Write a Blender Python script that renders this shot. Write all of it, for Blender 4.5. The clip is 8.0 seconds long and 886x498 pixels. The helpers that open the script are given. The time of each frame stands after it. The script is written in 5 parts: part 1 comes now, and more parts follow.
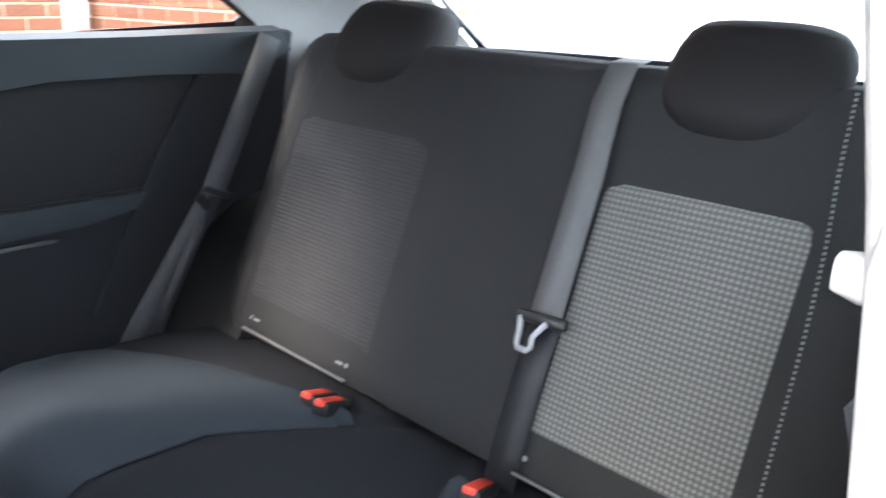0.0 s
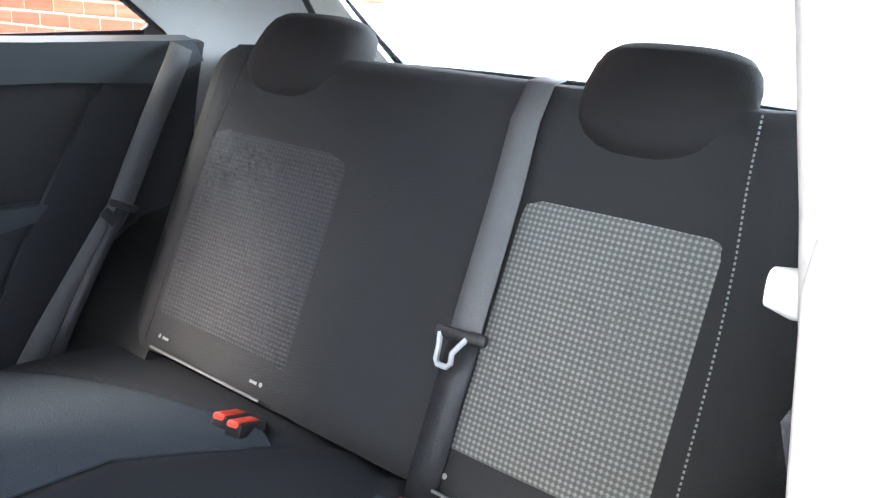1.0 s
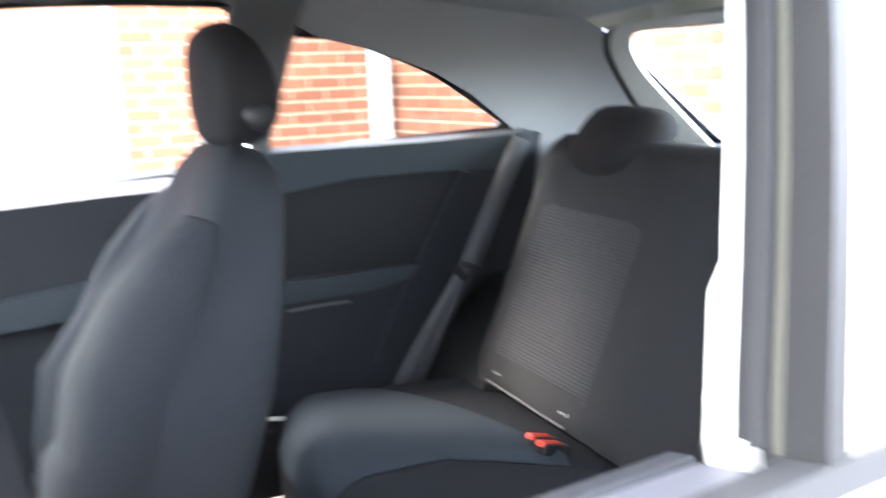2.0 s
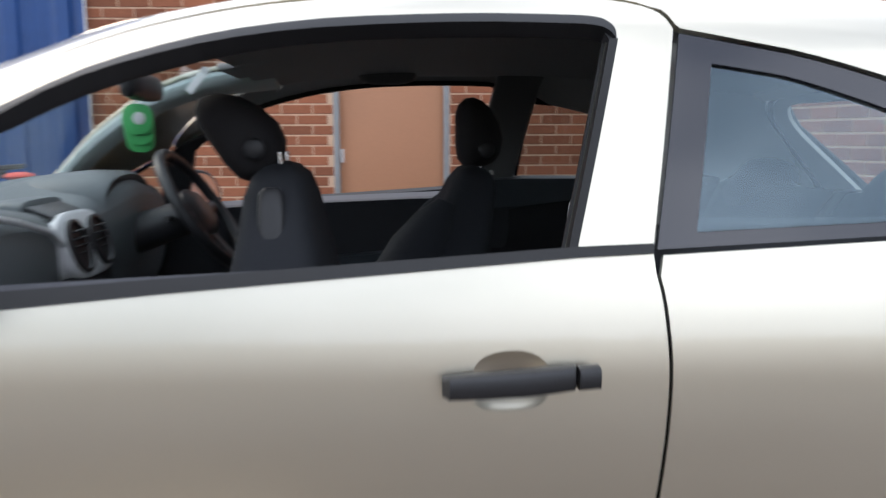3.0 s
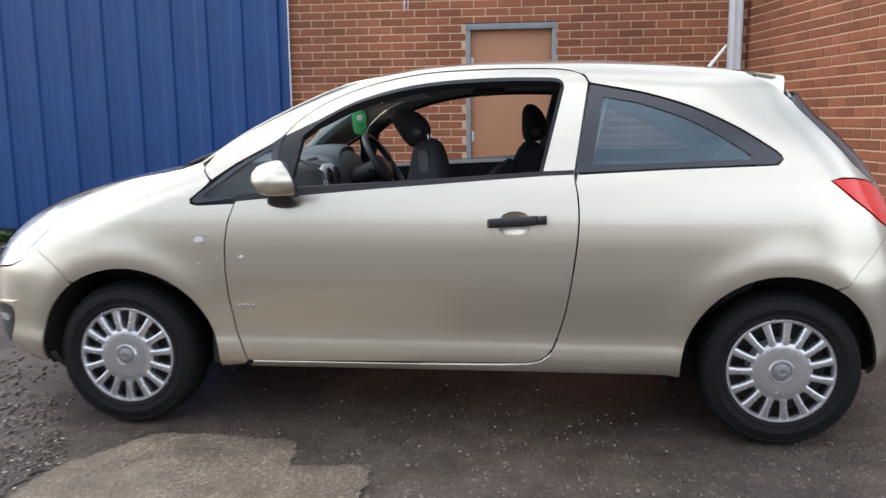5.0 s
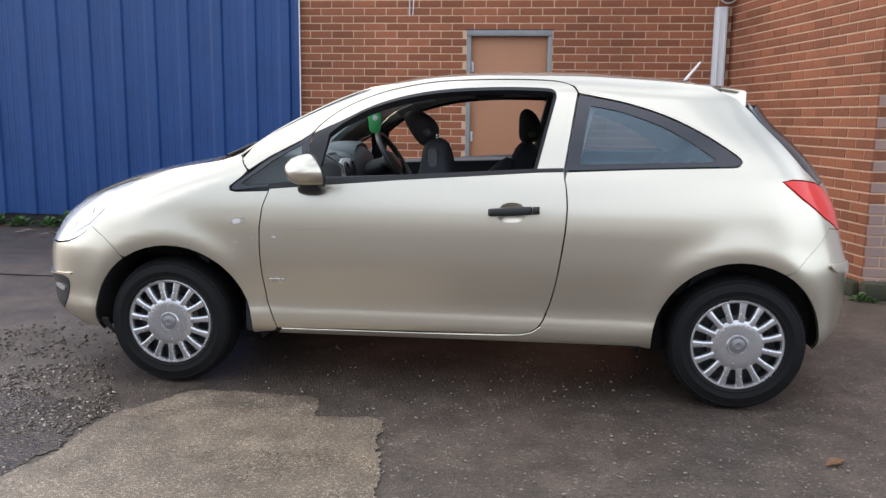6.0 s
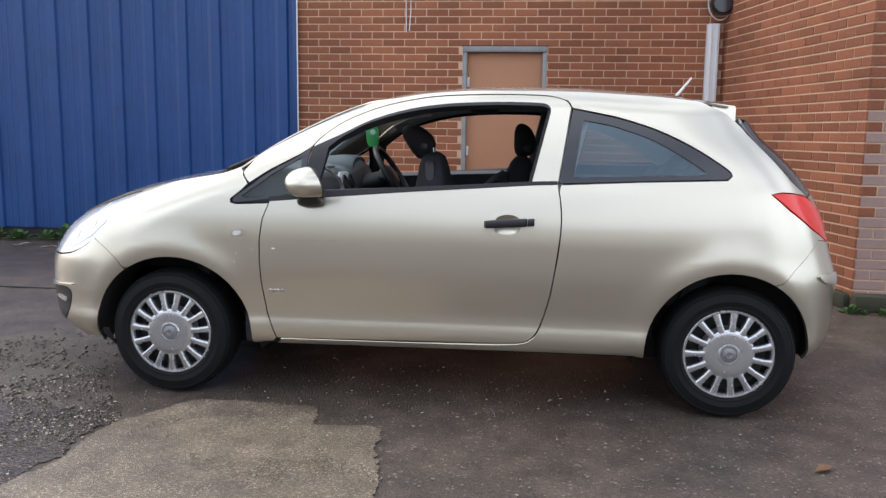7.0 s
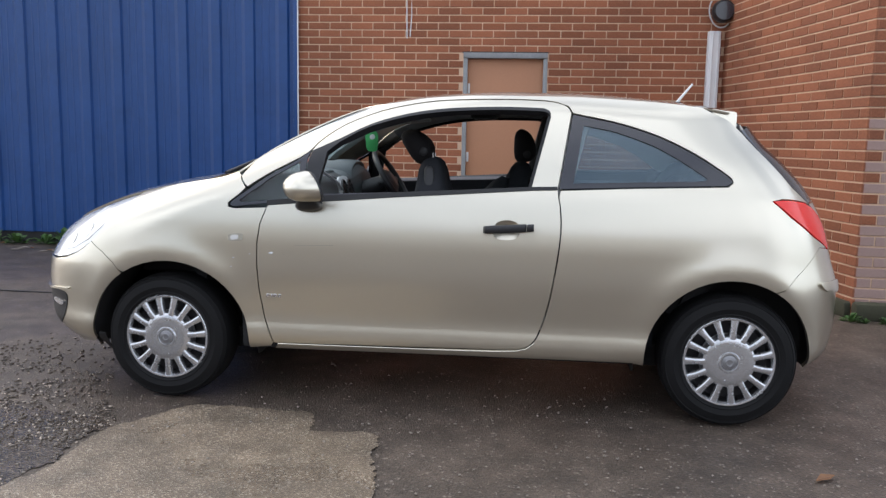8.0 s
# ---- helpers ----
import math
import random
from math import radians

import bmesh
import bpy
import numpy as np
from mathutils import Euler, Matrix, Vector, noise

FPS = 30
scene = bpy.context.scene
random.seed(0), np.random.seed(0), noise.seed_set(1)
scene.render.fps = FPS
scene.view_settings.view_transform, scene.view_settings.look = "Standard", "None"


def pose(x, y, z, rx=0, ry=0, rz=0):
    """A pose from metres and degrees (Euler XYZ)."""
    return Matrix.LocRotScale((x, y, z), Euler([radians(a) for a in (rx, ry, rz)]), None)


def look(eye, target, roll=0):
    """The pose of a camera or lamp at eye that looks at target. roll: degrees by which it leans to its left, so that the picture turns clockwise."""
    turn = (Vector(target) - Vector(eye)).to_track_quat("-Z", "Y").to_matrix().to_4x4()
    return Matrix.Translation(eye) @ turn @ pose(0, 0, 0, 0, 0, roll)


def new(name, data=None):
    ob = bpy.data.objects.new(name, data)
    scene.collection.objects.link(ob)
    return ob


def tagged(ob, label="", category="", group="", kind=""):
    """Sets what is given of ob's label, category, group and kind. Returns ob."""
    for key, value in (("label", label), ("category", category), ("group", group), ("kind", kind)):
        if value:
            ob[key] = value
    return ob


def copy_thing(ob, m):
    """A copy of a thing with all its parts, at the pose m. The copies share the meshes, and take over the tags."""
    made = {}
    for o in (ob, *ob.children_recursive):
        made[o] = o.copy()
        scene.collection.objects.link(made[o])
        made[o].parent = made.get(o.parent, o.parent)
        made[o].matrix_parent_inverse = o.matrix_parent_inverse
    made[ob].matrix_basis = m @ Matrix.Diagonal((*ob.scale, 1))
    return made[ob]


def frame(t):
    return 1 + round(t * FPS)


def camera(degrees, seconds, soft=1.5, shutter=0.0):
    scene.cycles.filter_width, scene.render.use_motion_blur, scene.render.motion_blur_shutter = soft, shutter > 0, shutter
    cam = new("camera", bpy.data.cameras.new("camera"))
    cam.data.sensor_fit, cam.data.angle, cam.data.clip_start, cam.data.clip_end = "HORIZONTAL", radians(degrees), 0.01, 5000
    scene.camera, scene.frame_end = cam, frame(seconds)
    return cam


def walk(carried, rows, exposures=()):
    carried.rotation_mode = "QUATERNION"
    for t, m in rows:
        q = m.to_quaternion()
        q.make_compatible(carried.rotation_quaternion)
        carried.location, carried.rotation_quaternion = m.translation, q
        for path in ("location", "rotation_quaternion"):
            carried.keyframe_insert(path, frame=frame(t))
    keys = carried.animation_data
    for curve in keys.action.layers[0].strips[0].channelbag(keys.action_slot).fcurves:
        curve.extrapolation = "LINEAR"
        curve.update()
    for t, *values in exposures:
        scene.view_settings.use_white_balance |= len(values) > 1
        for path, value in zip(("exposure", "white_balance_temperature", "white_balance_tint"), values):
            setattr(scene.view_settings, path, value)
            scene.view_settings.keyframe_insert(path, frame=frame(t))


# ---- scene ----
cam = camera(57.4, 8.0, soft=1.35, shutter=0.5)
PATH = [
    (0, (1.405, -0.762, 1.161), (2.78, 0.545, 0.528), 1.6),
    (0.5, (1.406, -0.749, 1.163), (2.934, 0.398, 0.57), 2.6),
    (1, (1.405, -0.75, 1.158), (2.929, 0.404, 0.572), 3.6),
    (1.3, (1.398, -0.76, 1.196), (2.892, 0.419, 0.58), 3.3),
    (1.5, (1.393, -0.794, 1.198), (2.728, 0.575, 0.612), 1.6),
    (1.6, (1.389, -0.823, 1.17), (2.632, 0.65, 0.637), 0.7),
    (1.8, (1.38, -0.91, 1.173), (2.399, 0.748, 0.71), -1.6),
    (2, (1.333, -1.024, 1.204), (2.19, 0.731, 0.777), -2.0),
    (2.1, (1.323, -1.119, 1.211), (2.06, 0.703, 0.841), -1.7),
    (2.2, (1.3, -1.198, 1.221), (1.976, 0.653, 0.879), -1.2),
    (3.3, (1.435, -2.256, 1.174), (1.431, -0.275, 0.904), 0.4),
    (3.5, (1.465, -2.461, 1.179), (1.444, -0.486, 0.864), 0.9),
    (4, (1.546, -2.969, 1.193), (1.426, -1.0, 0.866), 1.9),
    (4.5, (1.584, -3.426, 1.208), (1.424, -1.459, 0.882), 1.2),
    (5, (1.634, -3.784, 1.216), (1.398, -1.823, 0.9), -0.6),
    (5.2, (1.667, -3.932, 1.222), (1.397, -1.977, 0.899), -0.4),
    (6.3, (1.622, -4.32, 1.233), (1.418, -2.355, 0.922), 1.0),
    (6.5, (1.63, -4.341, 1.232), (1.421, -2.375, 0.934), 0.9),
    (7, (1.632, -4.334, 1.229), (1.426, -2.365, 0.945), 0.8),
    (7.5, (1.634, -4.323, 1.22), (1.428, -2.352, 0.951), 1.0),
    (8, (1.636, -4.311, 1.219), (1.429, -2.34, 0.952), 1.1),
]
walk(cam, [(t, look(eye, target, roll)) for t, eye, target, roll in PATH],
     [(0, 3.93), (.4, 4.22), (1.5, 4.15), (2.1, 4.05), (2.4, 3.5), (3.0, .50), (3.3, .18), (3.6, .08), (4.0, -.02), (4.5, .12), (5.0, .26), (6.3, .22), (8, .14)])

# ---- daylight: bright broken cloud, hazy sun from ahead and to the left
world = bpy.data.worlds.new("sky")
scene.world = world
world.use_nodes = True
wn, wl = world.node_tree.nodes, world.node_tree.links
sky = wn.new("ShaderNodeTexSky")
sky.sky_type, sky.sun_disc = "NISHITA", False
SUN_UP, SUN_FROM = 36, 293      # degrees; compass bearing from +y clockwise
sky.sun_elevation, sky.sun_rotation = radians(SUN_UP), radians(SUN_FROM)
sky.air_density, sky.dust_density = 1.0, 3.0
clouds = wn.new("ShaderNodeTexNoise")
clouds.inputs["Scale"].default_value, clouds.inputs["Detail"].default_value = 2.2, 6
ramp = wn.new("ShaderNodeValToRGB")
ramp.color_ramp.elements[0].position, ramp.color_ramp.elements[1].position = .38, .62
ramp.color_ramp.elements[0].color, ramp.color_ramp.elements[1].color = (.30, .30, .30, 1), (.92, .92, .92, 1)
white = wn.new("ShaderNodeMix")
white.data_type = "RGBA"
white.inputs["B"].default_value = (8.9, 9.5, 10.8, 1)
wl.new(wn.new("ShaderNodeTexCoord").outputs["Generated"], clouds.inputs["Vector"])
wl.new(clouds.outputs["Fac"], ramp.inputs["Fac"])
wl.new(ramp.outputs["Color"], white.inputs["Factor"])
wl.new(sky.outputs["Color"], white.inputs["A"])
wl.new(white.outputs["Result"], wn["Background"].inputs["Color"])
wn["Background"].inputs["Strength"].default_value = .18
sun = new("sun", bpy.data.lights.new("sun", "SUN"))
sun.data.energy, sun.data.angle, sun.data.color = .65, radians(16), (1, .92, .82)
sun.matrix_world = look((0, 0, 0), (-math.sin(radians(SUN_FROM)) * math.cos(radians(SUN_UP)), -math.cos(radians(SUN_FROM)) * math.cos(radians(SUN_UP)), -math.sin(radians(SUN_UP))))

# ---- materials
def material(name, color, rough=.5, metal=0.0, coat=0.0, var=.12, scale=6.0, grain=60.0, bump=.15, spec=.5, vary=.08):
    """A surface with stains at a large scale and grain at a small one."""
    m = bpy.data.materials.new(name)
    m.use_nodes = True
    nodes, links = m.node_tree.nodes, m.node_tree.links
    b = nodes["Principled BSDF"]
    b.inputs["Metallic"].default_value, b.inputs["Specular IOR Level"].default_value = metal, spec
    b.inputs["Coat Weight"].default_value, b.inputs["Coat Roughness"].default_value = coat, .06
    co = nodes.new("ShaderNodeTexCoord")
    big, small = nodes.new("ShaderNodeTexNoise"), nodes.new("ShaderNodeTexNoise")
    big.inputs["Scale"].default_value, big.inputs["Detail"].default_value = scale, 5
    small.inputs["Scale"].default_value, small.inputs["Detail"].default_value = grain, 3
    links.new(co.outputs["Object"], big.inputs["Vector"])
    links.new(co.outputs["Object"], small.inputs["Vector"])
    mix = nodes.new("ShaderNodeMix")
    mix.data_type = "RGBA"
    mix.inputs["A"].default_value = (*[c * (1 - var) for c in color], 1)
    mix.inputs["B"].default_value = (*[min(1, c * (1 + var)) for c in color], 1)
    both = nodes.new("ShaderNodeMath")
    both.operation = "MULTIPLY_ADD"
    both.inputs[1].default_value = .4
    links.new(small.outputs["Fac"], both.inputs[0])
    lift = nodes.new("ShaderNodeMath")
    lift.operation = "MULTIPLY"
    lift.inputs[1].default_value = .6
    links.new(big.outputs["Fac"], lift.inputs[0])
    links.new(lift.outputs[0], both.inputs[2])
    links.new(both.outputs[0], mix.inputs["Factor"])
    links.new(mix.outputs["Result"], b.inputs["Base Color"])
    r = nodes.new("ShaderNodeMapRange")
    r.inputs["To Min"].default_value, r.inputs["To Max"].default_value = max(0, rough - vary), min(1, rough + vary)
    links.new(big.outputs["Fac"], r.inputs["Value"])
    links.new(r.outputs["Result"], b.inputs["Roughness"])
    if bump:
        bp = nodes.new("ShaderNodeBump")
        bp.inputs["Strength"].default_value, bp.inputs["Distance"].default_value = bump, .002
        links.new(small.outputs["Fac"], bp.inputs["Height"])
        links.new(bp.outputs["Normal"], b.inputs["Normal"])
    return m


def glass(name, tint, base=.045, edge=.75, rough=0.0, sheen=(1, 1, 1)):
    """A thin pane: clear, with a mirror sheen that grows towards grazing angles."""
    m = bpy.data.materials.new(name)
    m.use_nodes = True
    nodes, links = m.node_tree.nodes, m.node_tree.links
    clear, gloss, mix, f = (nodes.new("ShaderNode" + k) for k in ("BsdfTransparent", "BsdfGlossy", "MixShader", "LayerWeight"))
    clear.inputs["Color"].default_value = (*tint, 1)
    gloss.inputs["Roughness"].default_value, gloss.inputs["Color"].default_value = rough, (*sheen, 1)
    f.inputs["Blend"].default_value = .5
    power, scale = nodes.new("ShaderNodeMath"), nodes.new("ShaderNodeMath")
    power.operation, scale.operation = "POWER", "MULTIPLY_ADD"
    power.inputs[1].default_value = 5
    scale.inputs[1].default_value, scale.inputs[2].default_value = edge, base
    links.new(f.outputs["Facing"], power.inputs[0])
    links.new(power.outputs[0], scale.inputs[0])
    links.new(scale.outputs[0], mix.inputs[0])
    links.new(clear.outputs[0], mix.inputs[1])
    links.new(gloss.outputs[0], mix.inputs[2])
    links.new(mix.outputs[0], nodes["Material Output"].inputs["Surface"])
    return m


PAINT = material("champagne_paint", (.668, .618, .502), .31, metal=.97, coat=1.0, var=.012, scale=3, grain=40, bump=0, vary=.015)
PAINT.node_tree.nodes["Principled BSDF"].inputs["Coat Roughness"].default_value = .07
PAINT.node_tree.nodes["Principled BSDF"].inputs["Coat IOR"].default_value = 1.75
PAINT_EDGE = material("champagne_paint_inside", (.42, .39, .32), .45, metal=.3, var=.05)
BLACK = material("black_plastic", (.018, .018, .02), .45, var=.2, grain=300, bump=.1)
RUBBER = material("black_rubber", (.02, .02, .021), .6, var=.2, grain=200)
TYRE = material("tyre_rubber", (.0065, .0065, .007), .70, spec=.25, var=.3, scale=10, grain=120, bump=.3)
GREY_TRIM = material("grey_rubber_trim", (.022, .022, .024), .55, var=.15, grain=150)
SEAL_DARK = material("dark_seal", (.008, .008, .0085), .6, var=.25, scale=12, grain=150)
SEAL_MID = material("grey_seal", (.013, .013, .0135), .6, var=.2, scale=12, grain=150)
SEAL_LIGHT = material("pale_seal", (.020, .020, .0205), .6, var=.2, scale=12, grain=150)
SEAL_PALE = material("yellowed_seal", (.044, .043, .032), .6, var=.25, scale=14, grain=150)
FABRIC = material("charcoal_fabric", (.034, .034, .0355), .9, var=.18, scale=5, grain=420, bump=.6, spec=.2)
FABRIC_LIGHT = material("slate_fabric", (.038, .047, .057), .9, var=.15, scale=5, grain=420, bump=.6, spec=.2)
BENCH_CLOTH = material("bench_cloth", (.020, .0215, .0255), .9, var=.18, scale=5, grain=420, bump=.6, spec=.2)
SEAT_CLOTH = material("front_seat_cloth", (.032, .034, .039), .9, var=.18, scale=5, grain=420, bump=.6, spec=.2)
VELOUR = material("headrest_fabric", (.024, .0225, .024), .85, var=.15, scale=8, grain=500, bump=.5, spec=.25)
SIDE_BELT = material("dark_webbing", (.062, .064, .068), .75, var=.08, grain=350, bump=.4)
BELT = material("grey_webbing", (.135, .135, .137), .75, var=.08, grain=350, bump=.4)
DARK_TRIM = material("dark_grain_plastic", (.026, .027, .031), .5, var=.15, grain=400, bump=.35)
DASH = material("slate_dashboard", (.108, .122, .128), .55, var=.12, grain=350, bump=.3)
LEDGE = material("slate_ledge", (.050, .059, .066), .42, var=.12, grain=350, bump=.2)
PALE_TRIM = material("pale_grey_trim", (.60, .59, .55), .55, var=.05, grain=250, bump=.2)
HEADLINER = material("grey_headliner", (.33, .335, .335), .95, var=.06, grain=300, bump=.3, spec=.1)
PILLAR_GREY = material("grey_green_lining", (.52, .60, .59), .7, var=.06, grain=300, bump=.2)
SILVER = material("silver_plastic", (.62, .625, .64), .25, metal=.85, var=.05, scale=20, grain=300, bump=.05)
TRIM_SILVER = material("satin_silver_trim", (.50, .51, .53), .35, metal=.25, var=.06, scale=20)
PALE_SILVER = material("pale_silver_trim", (.62, .63, .64), .42, metal=.1, var=.05, scale=20, bump=.05)
STITCH = material("pale_stitching", (.26, .26, .26), .7, bump=0)
EMBLEM = material("dull_emblem", (.30, .30, .31), .35, metal=.6, var=.2, scale=120)
CHROME = material("bright_steel", (.75, .75, .76), .12, metal=1.0, var=.04, bump=0)
RED = material("red_plastic", (.75, .07, .04), .4, var=.1, bump=.05)
SILL_TRIM = material("lilac_grey_trim", (.075, .075, .085), .5, var=.12, grain=150)
TAIL_RED = material("red_lamp_lens", (.86, .030, .022), .16, coat=.1, var=.15, scale=14, bump=0)
LAMP = material("clear_lamp", (.80, .80, .78), .22, metal=.25, coat=1, var=.10, scale=18, bump=0)
GREEN = material("green_card", (.06, .42, .12), .5, var=.25, scale=40, bump=.05)
CARPET = material("dark_carpet", (.02, .02, .022), .95, var=.3, grain=250, bump=.6)
GLASS = glass("window_glass", (.82, .90, .88))
TINT = glass("tinted_glass", (.52, .57, .57), .12, sheen=(.66, .85, .98))
BLACK_GLASS = material("black_glass_border", (.014, .014, .022), .12, coat=.6, var=.1, bump=0)
BLUE = material("blue_cladding", (.011, .058, .205), .40, var=.30, scale=2.6, grain=14, bump=.25)
BRICK = material("red_brick", (.290, .104, .052), .88, var=.75, scale=1.1, grain=70, bump=.5)
MORTAR = material("pale_mortar", (.64, .42, .29), .95, var=.65, scale=1.1, grain=150, bump=.5)
DOOR_PAINT = material("tan_door_paint", (.44, .210, .112), .6, var=.14, scale=2.0, grain=60, bump=.1)
GREY_PAINT = material("grey_frame_paint", (.255, .265, .27), .55, var=.5, scale=9)
WHITE_PAINT = material("white_paint", (.72, .72, .72), .5, var=.10, scale=6)
ASPHALT = material("wet_asphalt", (.052, .050, .049), .55, var=.35, scale=2.2, grain=90, bump=.9)
# shaded copy of the pale pillar lining; also the grab handle's own grey
FAR_TRIM = material("shaded_pillar_grey_handle", (.12, .12, .118), .6, var=.06, grain=250, bump=.2)
PATCH = material("pale_worn_patch", (.150, .132, .112), .62, var=.35, scale=3.5, grain=70, bump=.9)
WET = material("wet_stones", (.03, .03, .03), .2)
PEBBLE = material("pale_grit", (.27, .235, .20), .8, var=.4, scale=30)
LEAF = material("weed_green", (.06, .13, .03), .6, var=.5, scale=30, bump=.1)
GREYWASH = material("worn_washed_brick", (.36, .245, .215), .88, var=.25, scale=5.0, grain=60, bump=.5)
# brick whitened in colour to look overexposed through the rear window
BLOWN_BRICK = material("blown_out_brick", (.62, .58, .58), .85, var=.22, scale=4.0, grain=60, bump=.5)
MOSSY = material("mossy_concrete", (.050, .050, .030), .9, var=.55, scale=7, grain=60, bump=.7)
UNSEEN_WALL = material("unseen_wall_brown", (.24, .19, .15), .9, var=.25, scale=.8, grain=20, bump=.4)
LITTER = material("dead_leaf", (.20, .10, .05), .8, var=.5, scale=30)


# ---- mesh helpers
def mesh_of(bm, name, mats, smooth=True):
    me = bpy.data.meshes.new(name)
    bm.normal_update()
    bm.to_mesh(me)
    bm.free()
    for m in (mats if isinstance(mats, (list, tuple)) else [mats]):
        me.materials.append(m)
    if smooth:
        me.polygons.foreach_set("use_smooth", [True] * len(me.polygons))
    return me


def part(name, bm, mat, parent=None, label="", smooth=True, thick=0.0, bevel=0.0, sharp=40, normals=None):
    """Links a bmesh as one mesh object under a thing or under a part."""
    ob = new(name, mesh_of(bm, name, mat, smooth))
    if normals:
        ob.data.normals_split_custom_set_from_vertices(normals)
    if parent:
        ob.parent = parent
    if label:
        tagged(ob, label)
    if smooth and not normals:
        ob.data.set_sharp_from_angle(angle=radians(sharp))
    if thick:
        so = ob.modifiers.new("thickness", "SOLIDIFY")
        so.thickness, so.offset = thick, -1
    if bevel:
        bv = ob.modifiers.new("edges", "BEVEL")
        bv.width, bv.segments, bv.limit_method = bevel, 2, "ANGLE"
    return ob


def thing(name, at, label, category, group="", kind=""):
    ob = new(name)
    ob.location, ob.empty_display_size = at, .1
    return tagged(ob, label, category, group, kind)


def box(size, at=(0, 0, 0), turn=(0, 0, 0), bevel=.0, segs=2, bm=None):
    """A block with rounded edges, added to bm."""
    bm = bm or bmesh.new()
    made = bmesh.ops.create_cube(bm, size=1, matrix=pose(*at, *turn) @ Matrix.Diagonal((*size, 1)))["verts"]
    if bevel:
        edges = list({e for v in made for e in v.link_edges})
        bmesh.ops.bevel(bm, geom=edges, offset=bevel, segments=segs, profile=.5, affect="EDGES")
    return bm


def sweep(points, radius, n=8, bm=None, flat=1.0, up=(0, 0, 1)):
    """A round (or flattened) bar along the points."""
    bm = bm or bmesh.new()
    pts, rings = [Vector(p) for p in points], []
    for i, p in enumerate(pts):
        d = (pts[min(i + 1, len(pts) - 1)] - pts[max(i - 1, 0)]).normalized()
        side = d.cross(Vector(up))
        side = side.normalized() if side.length > 1e-4 else d.cross(Vector((1, 0, 0))).normalized()
        top = side.cross(d)
        r = radius[i] if isinstance(radius, (list, tuple)) else radius
        rings.append([bm.verts.new(p + side * r * math.cos(a) + top * r * flat * math.sin(a)) for a in (k * 2 * math.pi / n for k in range(n))])
    for a, b in zip(rings, rings[1:]):
        for k in range(n):
            bm.faces.new((a[k], a[(k + 1) % n], b[(k + 1) % n], b[k]))
    bm.faces.new(rings[0][::-1]), bm.faces.new(rings[-1])
    bmesh.ops.recalc_face_normals(bm, faces=bm.faces)
    return bm


def loft(stations, n=28, power=3.0, bm=None):
    """A closed form through rounded sections: (centre, across, through, half width, half depth)."""
    bm = bm or bmesh.new()
    rings = []
    for c, u, v, a, b in stations:
        c, u, v, ring = Vector(c), Vector(u).normalized(), Vector(v).normalized(), []
        for k in range(n):
            t = 2 * math.pi * k / n
            cu, sv = math.cos(t), math.sin(t)
            ring.append(bm.verts.new(c + u * a * math.copysign(abs(cu) ** (2 / power), cu) + v * b * math.copysign(abs(sv) ** (2 / power), sv)))
        rings.append(ring)
    for p, q in zip(rings, rings[1:]):
        for k in range(n):
            bm.faces.new((p[k], p[(k + 1) % n], q[(k + 1) % n], q[k]))
    bm.faces.new(rings[0][::-1]), bm.faces.new(rings[-1])
    bmesh.ops.recalc_face_normals(bm, faces=bm.faces)
    return bm


def lathe(profile, n=48, bm=None):
    """A turned form about the y axis through the profile's (radius, y)."""
    bm = bm or bmesh.new()
    rings = [[bm.verts.new((r * math.cos(t), y, r * math.sin(t))) for t in (2 * math.pi * k / n for k in range(n))] for r, y in profile]
    for p, q in zip(rings, rings[1:]):
        for k in range(n):
            bm.faces.new((p[k], p[(k + 1) % n], q[(k + 1) % n], q[k]))
    bmesh.ops.remove_doubles(bm, verts=bm.verts, dist=1e-5)
    bmesh.ops.recalc_face_normals(bm, faces=bm.faces)
    return bm


def rounded(points, closed=True, steps=4):
    """A smooth outline through the points."""
    p, out, n = [Vector((*q, 0)) for q in points], [], len(points)
    for i in range(n if closed else n - 1):
        a, b, c, d = (p[(i + k) % n] if closed else p[min(max(i + k, 0), n - 1)] for k in (-1, 0, 1, 2))
        for k in range(steps):
            t = k / steps
            q = .5 * (2 * b + (c - a) * t + (2 * a - 5 * b + 4 * c - d) * t * t + (3 * b - a - 3 * c + d) * t ** 3)
            out.append((q.x, q.y))
    return out if closed else out + [tuple(points[-1])]


def smooth_curve(*pts):
    """A smooth function through the points (monotone between them)."""
    xs, ys = [p[0] for p in pts], [p[1] for p in pts]
    n = len(xs)
    d = [(ys[i + 1] - ys[i]) / (xs[i + 1] - xs[i]) for i in range(n - 1)]
    m = [d[0]] + [0 if d[i - 1] * d[i] <= 0 else 2 * d[i - 1] * d[i] / (d[i - 1] + d[i]) for i in range(1, n - 1)] + [d[-1]]

    def at(x):
        if x <= xs[0]:
            return ys[0] + m[0] * (x - xs[0])
        if x >= xs[-1]:
            return ys[-1] + m[-1] * (x - xs[-1])
        i = 0
        while x > xs[i + 1]:
            i += 1
        h = xs[i + 1] - xs[i]
        t = (x - xs[i]) / h
        return ((1 + 2 * t) * (1 - t) ** 2 * ys[i] + t * (1 - t) ** 2 * h * m[i]
                + t * t * (3 - 2 * t) * ys[i + 1] + t * t * (t - 1) * h * m[i + 1])
    return at


